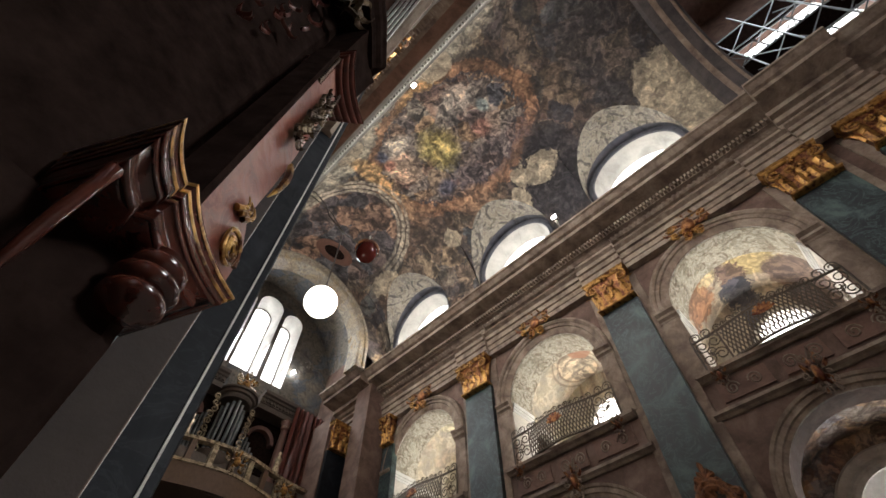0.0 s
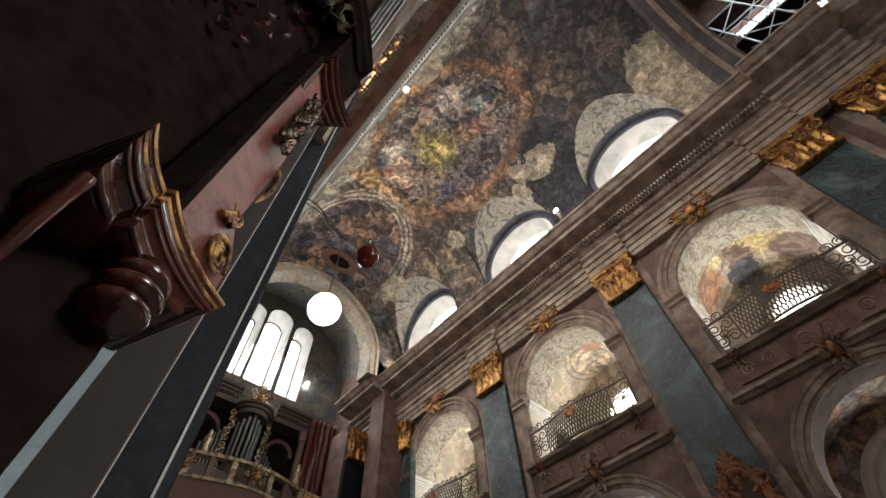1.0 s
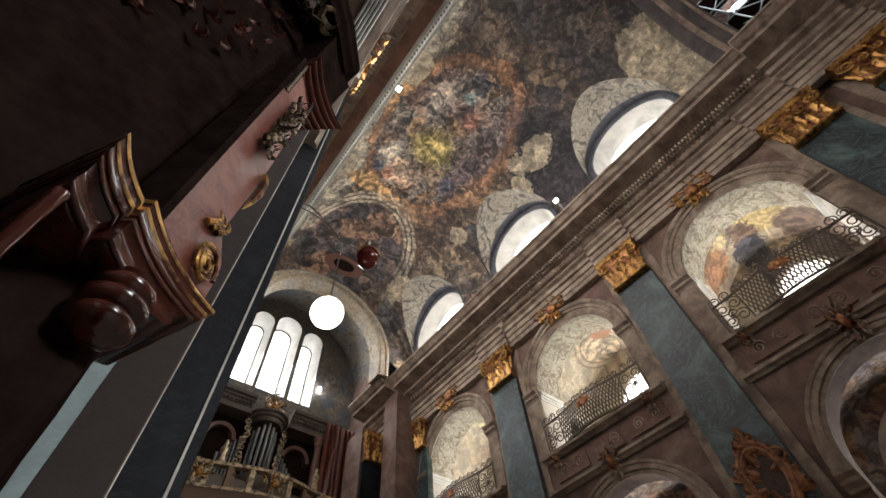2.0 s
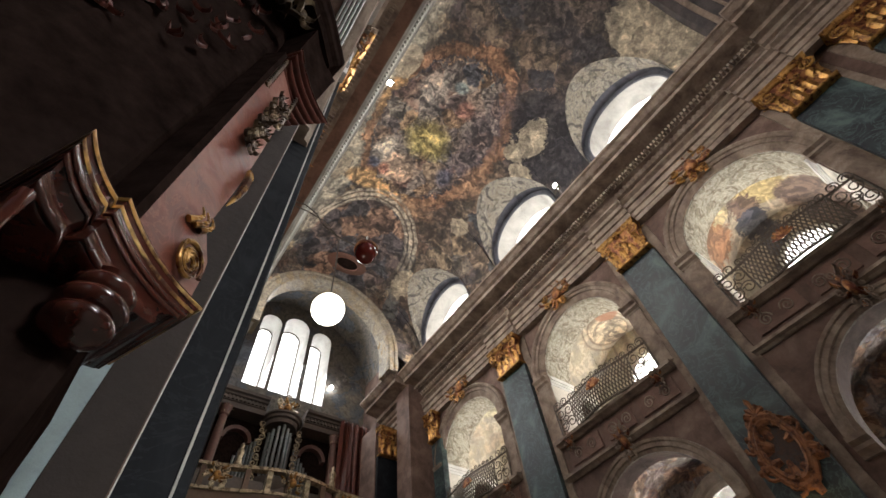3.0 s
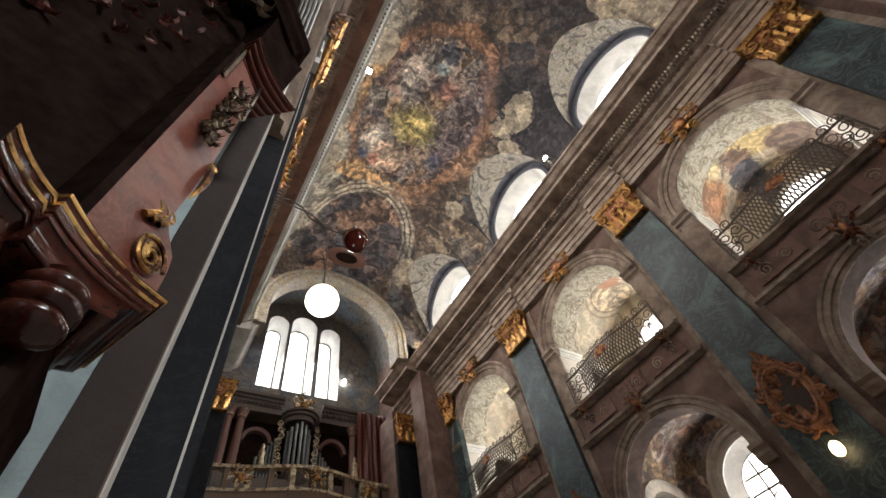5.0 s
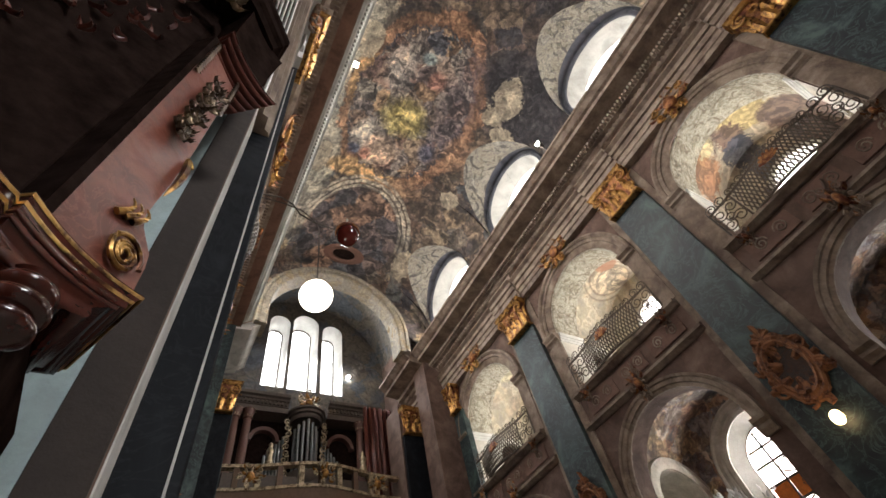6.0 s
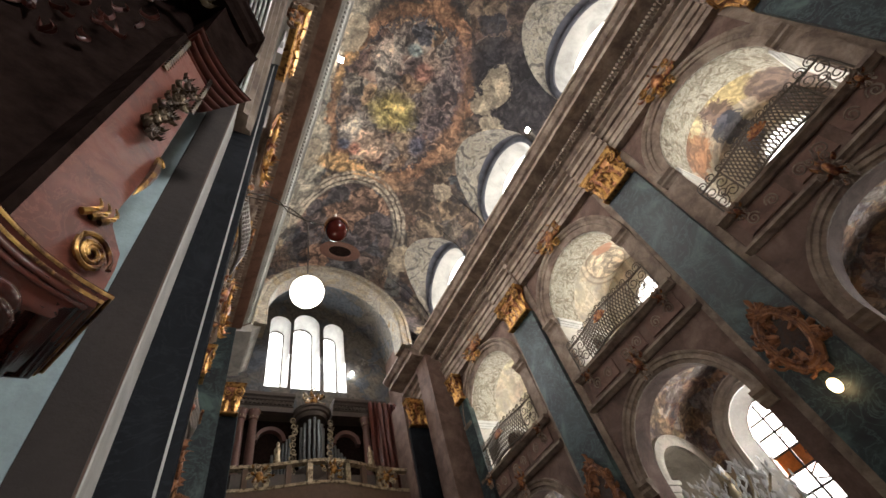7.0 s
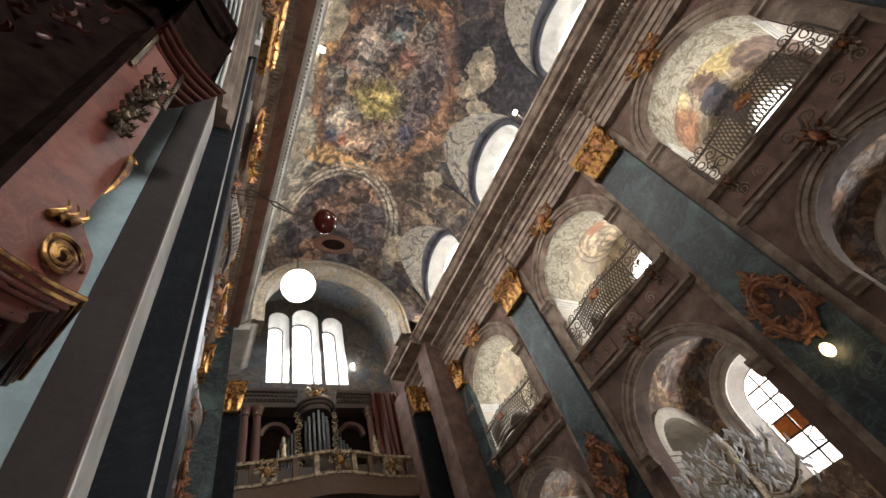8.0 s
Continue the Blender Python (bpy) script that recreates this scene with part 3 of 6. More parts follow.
UP_SPRING, UP_HALF, UP_SILL = 11.65, 1.85, 9.15
LO_SPRING, LO_HALF = 5.7, {1: 1.84, -1: 2.03}
for s, side in ((1, "east"), (-1, "west")):
    bm = bmesh.new()
    edges = [-5.0] + [2.75, 9.28] + [15.9]
    for k, yc in enumerate(BAYS):
        ya, yb = edges[k], edges[k + 1]
        arch_panel(bm, s, WF, WB, ya, yb, 8.4, 16.4, yc, UP_HALF, UP_SILL, UP_SPRING, rmi=2)
        arch_panel(bm, s, WF, WB if s < 0 else WF + 0.62, ya, yb, 0.0, 8.4, yc, LO_HALF[s], 0.0, LO_SPRING)
        arch_panel(bm, s, WF, WB, ya, yb, 16.4, 22.6, yc, 2.28, 16.45, 18.75, rmi=1)
    box(bm, min(sx(s, WF), sx(s, WB)), max(sx(s, WF), sx(s, WB)), YB, -5.0, 0, 17.5)
    box(bm, min(sx(s, 5.1), sx(s, WB)), max(sx(s, 5.1), sx(s, WB)), 15.9, YE, 0, 24.5)
    structure("wall_" + side, bm, [PLASTER, WHITE, PALE], "tall grey-brown painted plaster nave wall with two tiers of arches", "wall")

# unseen closing walls behind the camera, and above; the south window is added
bm = bmesh.new()
for x0, x1, z0, z1 in ((-8, CX - 1.6, 0, 27), (CX + 1.6, 20, 0, 27), (CX - 1.6, CX + 1.6, 0, 8.0), (CX - 1.6, CX + 1.6, 13.0, 27)):
    box(bm, x0, x1, YB - 0.4, YB, z0, z1)
structure("wall_south", bm, PLASTER, "unseen plain plaster wall that closes the church, with an added tall window", "wall")
structure("backdrop", boxed(CX - 2, CX + 2, YB - 0.8, YB - 0.75, 7.5, 13.5), GLOW, "bright overcast daylight beyond the window", "backdrop")

# painted barrel vault with lunette hoods
NA = 56
HR, HZ = 2.25, 18.75
bm = bmesh.new()


def hood_start(y):
    for yc in BAYS:
        d = abs(y - yc)
        if d < HR:
            return math.asin((HZ + math.sqrt(HR ** 2 - d * d) - VZ) / VR)
    return 0.0


ys = sorted({round(Y0 + (Y1 - Y0) * i / 180, 4) for i in range(181)} | {yc + e for yc in BAYS for e in (-2.251, -2.2499, -2.24, 2.24, 2.2499, 2.251)})
prev = None
for y in ys:
    a = hood_start(y)
    row = [bm.verts.new((CX + VR * math.cos(a + (math.pi - 2 * a) * i / NA), y, VZ + VR * math.sin(a + (math.pi - 2 * a) * i / NA))) for i in range(NA + 1)]
    if prev:
        for i in range(NA):
            bm.faces.new((prev[i], prev[i + 1], row[i + 1], row[i]))
    prev = row
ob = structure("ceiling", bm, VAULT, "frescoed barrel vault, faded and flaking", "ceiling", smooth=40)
# unseen slab, added to block sky light above the vault
bm = bmesh.new()
box(bm, -8, 20, Y0, YE + 1, 24.6, 25.0)
structure("roof", bm, PLASTER, "plain unseen slab above the vault that keeps out sky light", "roof")

for s, side in ((1, "east"), (-1, "west")):
    for yc in BAYS:
        hood = thing("lunette_hood", (sx(s, WF), yc, 16.5), "painted lunette hood over a round clerestory window", "lunette", "lunettes", "structure")
        inv = Matrix.Translation((-sx(s, WF), -yc, -16.5))

        def arch_row(r, u_of):
            row = [(r, 16.5)] + [(r * math.cos(math.pi * i / 40), HZ + r * math.sin(math.pi * i / 40)) for i in range(41)] + [(-r, 16.5)]
            return [(sx(s, u_of(z)), yc + y, z) for y, z in row]

        on_vault = lambda z: VR * math.cos(math.asin(max(0, min(1, (z - VZ) / VR)))) - 0.01
        for nm, rows, mat, lab in (
                ("soffit", [arch_row(HR, on_vault), arch_row(HR, lambda z: on_vault(z) + 0.8 * max(0.004, 5.25 - on_vault(z)))], HOOD, ""),
                ("soffit_border", [arch_row(HR, lambda z: on_vault(z) + 0.8 * max(0.004, 5.25 - on_vault(z))), arch_row(HR - 0.02, lambda z: max(5.25, on_vault(z) + 0.005))], BLUEBAND, "blue-grey painted border of the hood"),
                ("blue_band", [arch_row(HR, lambda z: max(5.25, on_vault(z) + 0.006)), arch_row(2.16, lambda z: 5.27), arch_row(2.12, lambda z: 5.21), arch_row(1.98, lambda z: 5.23), arch_row(1.95, lambda z: 5.3)], BLUEBAND, "dark blue painted band round the opening"),
                ("reveal", [arch_row(1.95, lambda z: 5.3), arch_row(1.78, lambda z: 6.22)], REVEAL, "whitewashed splayed window reveal")):
            bm = bmesh.new()
            loft(bm, rows, close=False)
            bmesh.ops.transform(bm, matrix=inv, verts=bm.verts)
            part(nm, bm, mat, hood, lab, smooth=40)
        bm = bmesh.new()
        for k in range(1, 4):
            yy = -1.78 + 3.56 * k / 4
            box(bm, sx(s, 6.2), sx(s, 6.25), yc + yy - 0.025, yc + yy + 0.025, 16.5, HZ + math.sqrt(1.78 ** 2 - yy * yy))
        for zz in (17.3, 18.1, 18.9, 19.6):
            hw = 1.78 if zz < HZ else math.sqrt(max(0, 1.78 ** 2 - (zz - HZ) ** 2))
            box(bm, sx(s, 6.2), sx(s, 6.24), yc - hw, yc + hw, zz - 0.02, zz + 0.02)
        bmesh.ops.transform(bm, matrix=inv, verts=bm.verts)
        part("glazing_bars", bm, IRON, hood)
        bm = boxed(min(sx(s, 6.4), sx(s, 6.44)), max(sx(s, 6.4), sx(s, 6.44)), yc - 2.1, yc + 2.1, 16.3, 20.9)
        structure("backdrop", bm, GLOW, "bright overcast daylight beyond the window", "backdrop")

# ---------------------------------------------------------------- entablature and cornice
ENT = [(WF, 14.08), (5.46, 14.08), (5.46, 14.28), (5.42, 14.3), (5.42, 14.52), (5.36, 14.54), (5.36, 14.78), (5.28, 14.8), (5.28, 14.98), (5.14, 15.06), (5.42, 15.08), (5.42, 15.5), (5.3, 15.54), (5.22, 15.66), (5.02, 15.7), (5.02, 15.92), (4.72, 15.96), (4.3, 16.02), (4.3, 16.2), (4.18, 16.24), (4.02, 16.38), (TIP, 16.4), (TIP, CORN), (WF, CORN)]
BREAK = [(WF, 14.062), (5.31, 14.062), (5.31, 14.28), (5.27, 14.3), (5.27, 14.52), (5.21, 14.54), (5.21, 14.78), (5.13, 14.8), (5.13, 14.98), (5.0, 15.06), (5.27, 15.08), (5.27, 15.5), (5.1, 15.6), (WF, 15.6)]
for s, side in ((1, "east"), (-1, "west")):
    bm = bmesh.new()
    run(bm, s, ENT, -4.6, 15.3)
    ent = structure("entablature_" + side, bm, STONE, "deep moulded plaster entablature with a projecting cornice", "entablature")
    for y in PIL[1:4]:
        bm = bmesh.new()
        run(bm, s, BREAK, y - 0.84, y + 0.84)
        part("break_forward", bm, STONE, ent)


# ---------------------------------------------------------------- the end arch and the organ bay
AY0, AY1, AZ = 15.2, 16.1, 17.6
bm = bmesh.new()
segs = 48
face = []
for i in range(segs + 1):
    t = math.pi * i / segs
    face.append(((CX + 3.85 * math.cos(t), AZ + 3.85 * math.sin(t)), (CX + 5.6 * math.cos(t), VZ + 5.6 * math.sin(t))))
for y in (AY0, AY1):
    for (a, b), (c, d) in zip(face, face[1:]):
        bm.faces.new([bm.verts.new((x, y, z)) for x, z in (a, b, d, c)])
structure("tympanum_wall", bm, VAULT, "frescoed wall above the organ arch", "wall")
bm = bmesh.new()
prof = [(3.3, AY0 - 0.02), (3.3, AY1), (3.85, AY1), (3.85, AY0 - 0.10), (3.78, AY0 - 0.14), (3.68, AY0 - 0.12), (3.66, AY0 - 0.06), (3.38, AY0 - 0.05), (3.36, AY0 - 0.09)]
rings = [[(CX + r, y, 16.4) for r, y in prof]]
rings += [[(CX + r * math.cos(math.pi * i / segs), y, AZ + r * math.sin(math.pi * i / segs)) for r, y in prof] for i in range(segs + 1)]
rings += [[(CX - r, y, 16.4) for r, y in prof]]
loft(bm, rings)
structure("organ_arch", bm, ARCHPAINT, "painted plaster arch before the organ bay", "arch", smooth=35)

# bay behind: vault, end wall with a triple window
bm = bmesh.new()
prev = None
for y in (AY1 - 0.6, 17.0, 18.0, 19.0, 20.0, YE):
    row = [bm.verts.new((CX + 5.15 * math.cos(math.pi * i / 40), y, 19.3 + 5.15 * math.sin(math.pi * i / 40))) for i in range(41)]
    if prev:
        for i in range(40):
            bm.faces.new((prev[i], prev[i + 1], row[i + 1], row[i]))
    prev = row
structure("organ_ceiling", bm, ENDPAINT, "frescoed vault over the organ loft in blue and ochre", "ceiling", smooth=60)
WINS = ((CX - 1.62, 0.56, 22.35), (CX, 0.76, 22.6), (CX + 1.74, 0.6, 22.3))
SILL = 17.6
bm = bmesh.new()
xs = [CX - 5.3, WINS[0][0] - 0.85, (WINS[0][0] + WINS[1][0]) / 2 + 0.0, (WINS[1][0] + WINS[2][0]) / 2 + 0.03, WINS[2][0] + 0.85, CX + 5.3]
for x0, x1 in ((xs[0], xs[1]), (xs[4], xs[5])):
    box(bm, x0, x1, YE, YE + 0.9, 0, 25)
box(bm, xs[1], xs[4], YE, YE + 0.9, 0, SILL)
for k, (xc, hw, zs) in enumerate(WINS):
    xa, xb = xs[k + 1], xs[k + 2]
    ho, hi = hw + 0.06, hw - 0.1
    arc = lambda h: [(xc + h, SILL)] + [(xc + h * math.cos(math.pi * i / 20), zs + h * math.sin(math.pi * i / 20)) for i in range(21)] + [(xc - h, SILL)]
    o = arc(ho)
    P = lambda x, z: bm.verts.new((x, YE, z))
    bm.faces.new([P(xa, SILL), P(xc - ho, SILL), P(xc - ho, 25), P(xa, 25)])
    bm.faces.new([P(xc + ho, SILL), P(xb, SILL), P(xb, 25), P(xc + ho, 25)])
    for p, q in zip(o[1:-1], o[2:-1]):
        bm.faces.new([P(*p), P(*q), P(q[0], 25), P(p[0], 25)])
    i_ = arc(hi)
    for (p, q), (p2, q2) in zip(zip(o, o[1:]), zip(i_, i_[1:])):
        bm.faces.new([bm.verts.new(c) for c in ((p[0], YE, p[1]), (q[0], YE, q[1]), (q2[0], YE + 1.35, q2[1]), (p2[0], YE + 1.35, p2[1]))]).material_index = 1
structure("wall_north", bm, [ENDPAINT, WHITE], "painted end wall behind the organ with three tall windows", "wall")
for k, (xc, hw, zs) in enumerate(WINS):
    w = thing("window_%d" % (k + 1), (xc, YE + 1.2, SILL), "tall round-headed clear window full of white daylight", "window", "organ windows", "structure")
    inv = Matrix.Translation((-xc, -YE - 1.2, -SILL))
    hi = hw - 0.08
    bm = bmesh.new()
    prof = [(hi - 0.07, 0.0), (hi, 0.0), (hi, 0.07), (hi - 0.07, 0.07)]
    rings = [[(r, y, 0) for r, y in prof]] + [[(r * math.cos(math.pi * i / 20), y, zs - SILL + r * math.sin(math.pi * i / 20)) for r, y in prof] for i in range(21)] + [[(-r, y, 0) for r, y in prof]]
    loft(bm, rings)
    box(bm, -hi, hi, 0, 0.07, 0, 0.08)
    part("window_frame", bm, IRON, w)
    for z in (1.1, 2.2, 3.3, 4.4):
        part("bar", boxed(-hi, hi, 0.01, 0.04, z, z + 0.03), IRON, w)
    part("bar", boxed(-0.02, 0.02, 0.01, 0.04, 0, zs - SILL + hi), IRON, w)
structure("backdrop", boxed(CX - 4, CX + 4, YE + 1.6, YE + 1.65, 16, 25), GLOW, "bright overcast daylight beyond the window", "backdrop")
for s in (1, -1):
    bm = bmesh.new()
    run(bm, s, [(u - (0.45 if u < 5.6 else -0.1), z) for u, z in ENT], 15.35, 18.4)
    # paler render on the west return stands in for strong window light
    structure("bay_entablature", bm, STONE if s > 0 else GREYSTONE, "moulded cornice that returns into the organ bay", "entablature")
    bm = bmesh.new()
    box(bm, min(sx(s, 4.5), sx(s, 5.75)), max(sx(s, 4.5), sx(s, 5.75)), 15.2, 16.3, 0, 16.45)
    box(bm, min(sx(s, 3.7), sx(s, 5.3)), max(sx(s, 3.7), sx(s, 5.3)), 16.9, 18.3, 0, 14.5)
    structure("arch_pier", bm, PLASTER if s > 0 else BLUE, "plain plaster pier that carries the organ arch", "pier")

# ---------------------------------------------------------------- archivolts, strings and panels of the nave walls
for s, side in ((1, "east"), (-1, "west")):
    # west mouldings get a paler render in place of light missing there
    tier, reach = (STONE, 2.42) if s > 0 else (GREYSTONE, 2.3)
    for yc in BAYS:
        bm = bmesh.new()
        archivolt(bm, s, yc, UP_SPRING, [(1.85, WF + 0.02), (1.85, WF - 0.06), (1.93, WF - 0.1), (2.08, WF - 0.1), (2.1, WF - 0.15), (2.22, WF - 0.15), (2.24, WF - 0.2), (2.32, WF - 0.24), (2.40, WF - 0.2), (2.42, WF + 0.02)], foot=0.0)
        a = structure("upper_archivolt", bm, tier, "stepped plaster moulding round a gallery arch", "archivolt", smooth=30)
        for sy in (1, -1):
            ya, yb = sorted((yc + sy * 1.82, yc + sy * reach))
            bm = bmesh.new()
            run(bm, s, [(WF + 0.02, 11.3), (WF - 0.1, 11.3), (WF - 0.12, 11.36), (WF - 0.2, 11.42), (WF - 0.2, 11.5), (WF - 0.3, 11.58), (WF - 0.3, 11.65), (WF + 0.02, 11.65)], ya, yb)
            part("impost", bm, tier, a)
            part("jamb_pilaster", boxed(min(sx(s, WF), sx(s, WF - 0.09)), max(sx(s, WF), sx(s, WF - 0.09)), ya + 0.03, yb - 0.06, UP_SILL + 0.1, 11.3), tier, a)
        bm = bmesh.new()
        archivolt(bm, s, yc, LO_SPRING, [(LO_HALF[s] + r, WF + d) for r, d in ((0, 0.02), (0, -0.05), (0.1, -0.05), (0.12, -0.1), (0.24, -0.1), (0.26, -0.14), (0.33, -0.16), (0.35, 0.02))])
        a = structure("lower_archivolt", bm, STONE, "stepped plaster moulding round an aisle arch", "archivolt", smooth=30)
        for sy in (1, -1):
            if s < 0 and yc < 0:
                continue
            ya, yb = sorted((yc + sy * (LO_HALF[s] - 0.03), yc + sy * (LO_HALF[s] + 0.35)))
            bm = bmesh.new()
            run(bm, s, [(WF + 0.02, 5.3), (WF - 0.08, 5.3), (WF - 0.1, 5.36), (WF - 0.16, 5.44), (WF - 0.16, 5.52), (WF - 0.24, 5.6), (WF - 0.24, 5.7), (WF + 0.02, 5.7)], ya, yb)
            part("impost", bm, STONE, a)
        # parapet below the gallery arch with string course and frieze scrolls
        bm = bmesh.new()
        run(bm, s, [(WF + 0.02, 8.0), (WF - 0.06, 8.0), (WF - 0.1, 8.06), (WF - 0.18, 8.1), (WF - 0.18, 8.18), (WF - 0.08, 8.24), (WF + 0.02, 8.26)], yc - reach, yc + reach)
        st = structure("string_course", bm, tier, "thin moulded plaster string course under the gallery", "moulding")
        bm = bmesh.new()
        run(bm, s, [(WF + 0.02, 9.02), (WF - 0.1, 9.02), (WF - 0.16, 9.08), (WF - 0.26, 9.12), (WF - 0.26, 9.22), (WF - 0.2, 9.24), (WF + 0.02, 9.24)], yc - 2.3, yc + 2.3)
        part("sill_moulding", bm, tier, st)
        for k in (-1, 0, 1):
            w = 0.62 if k else 0.5
            bm = bmesh.new()
            run(bm, s, [(WF + 0.02, 8.36), (WF - 0.05, 8.36), (WF - 0.05, 8.9), (WF + 0.02, 8.9)], yc + 1.4 * k - w, yc + 1.4 * k + w)
            part("frieze_panel", bm, BROWNPANEL, st, "red-brown painted panel with scrollwork")
            for j in range(-1, 2, 2):
                bm = bmesh.new()
                pts = []
                for i in range(26):
                    a_ = i * 0.42
                    r = 0.19 * (1 - i / 30)
                    pts.append((sx(s, WF - 0.06), yc + 1.4 * k + j * (0.28 - r * math.cos(a_) * 0.9 + 0.0), 8.63 + r * math.sin(a_)))
                tube(bm, pts, 0.022, 5)
                part("scroll", bm, STONE, st)

# ---------------------------------------------------------------- ornament


def leaf_mesh(bm, m, length, width, curl=0.5, thick=0.02, segs=5):
    """One carved acanthus leaf, rooted at the origin, growing up +z and curling towards +x."""
    rings = []
    for i in range(segs + 1):
        f = i / segs
        w = width * (0.55 + 0.9 * f - 1.35 * f * f) * (1.15 if i % 2 else 0.9)
        z = length * math.sin(f * 1.9) / 1.0 * 0.95
        x = curl * length * f ** 2.4
        rings.append([m @ Vector(p) for p in ((x - thick, -w, z), (x + thick * 0.9, -w * 0.45, z), (x + thick * 1.8, 0, z), (x + thick * 0.9, w * 0.45, z), (x - thick, w, z), (x - thick * 1.6, 0, z))])
    loft(bm, rings)


def scroll_mesh(bm, m, size, turns=1.5, thick=0.03, taper=0.5, n=22):
    """A carved volute in the local y-z plane."""
    pts = []
    for i in range(n + 1):
        f = i / n
        a = f * turns * 2 * math.pi
        r = size * (1 - 0.82 * f)
        pts.append(m @ Vector((0.02 * f, r * math.cos(a), r * math.sin(a))))
    tube(bm, pts, thick, 6, lambda f: 1 - taper * f + (0.7 if f > 0.96 else 0))


def facing(s, u, y, z, rot=0.0):
    """Pose whose local +x looks into the nave from the wall on side s; local y runs along the wall, z up."""
    return Matrix.Translation((sx(s, u), y, z)) @ Matrix.Rotation(math.pi if s > 0 else 0.0, 4, "Z") @ Matrix.Rotation(rot, 4, "X")


def capital(name, mat, hw, h, label, group):
    """Composite pilaster capital; local origin at the bottom centre of its back, +x outwards."""
    cap = thing(name, (0, 0, 0), label, "capital", group)
    bm = bmesh.new()
    loft(bm, [[(-0.1, -hw * w, z), (d, -hw * w, z), (d, hw * w, z), (-0.1, hw * w, z)] for z, d, w in ((0.0, 0.25, 1.0), (0.03, 0.30, 1.04), (0.08, 0.30, 1.04), (0.11, 0.25, 1.0))])
    part("astragal", bm, mat, cap)
    bm = bmesh.new()
    loft(bm, [[(-0.1, -hw * w, z), (d, -hw * w, z), (d, hw * w, z), (-0.1, hw * w, z)] for z, d, w in ((0.11, 0.22, 0.95), (h * 0.5, 0.22, 0.95), (h * 0.8, 0.34, 1.08), (h * 0.88, 0.4, 1.14))])
    part("bell", bm, REDGOLD, cap)
    bm = bmesh.new()
    loft(bm, [[(-0.1, -hw * w, z), (d, -hw * w, z), (d + 0.0, -hw * 0.5, z), (d - 0.06, 0, z), (d, hw * 0.5, z), (d, hw * w, z), (-0.1, hw * w, z)] for z, d, w in ((h * 0.88, 0.46, 1.16), (h * 0.92, 0.5, 1.2), (h * 0.95, 0.5, 1.2), (h, 0.56, 1.27))])
    part("abacus", bm, mat, cap)
    for row, (z, ln, n, off) in enumerate(((0.1, h * 0.36, 4, 0.0), (h * 0.26, h * 0.36, 3, 0.0))):
        for k in range(n):
            y = hw * (-0.78 + 1.56 * k / (n - 1)) * (0.92 if row else 1)
            bm = bmesh.new()
            leaf_mesh(bm, Matrix.Translation((0.23, y, z)), ln, hw * 0.27, 0.55, 0.03)
            part("leaf", bm, mat, cap)
    for sy in (1, -1):
        bm = bmesh.new()
        scroll_mesh(bm, Matrix.Translation((0.42, sy * hw * 0.86, h * 0.72)) @ Matrix.Diagonal((1, -sy, 1, 1)) @ Matrix.Rotation(1.9, 4, "X"), h * 0.17, 1.6, 0.05)
        part("volute", bm, mat, cap)
        bm = bmesh.new()
        scroll_mesh(bm, Matrix.Translation((0.36, sy * hw * 0.3, h * 0.68)) @ Matrix.Diagonal((1, sy, 1, 1)) @ Matrix.Rotation(2.2, 4, "X"), h * 0.11, 1.3, 0.035)
        part("volute", bm, mat, cap)
        bm = bmesh.new()
        leaf_mesh(bm, Matrix.Translation((0.1, sy * hw * 0.98, h * 0.3)) @ Matrix.Rotation(sy * 1.2, 4, "Z"), h * 0.4, hw * 0.2, 0.5, 0.03)
        part("leaf", bm, mat, cap)
    bm = bmesh.new()
    for k in range(7):
        leaf_mesh(bm, Matrix.Translation((0.46, 0, h * 0.9)) @ Matrix.Rotation(2 * math.pi * k / 7, 4, "X"), h * 0.13, 0.05, 0.3, 0.02, 3)
    part("flower", bm, mat, cap)
    for o in cap.children:
        o.data.transform(Matrix.Diagonal((0.78, 1, 1, 1)))
    return cap


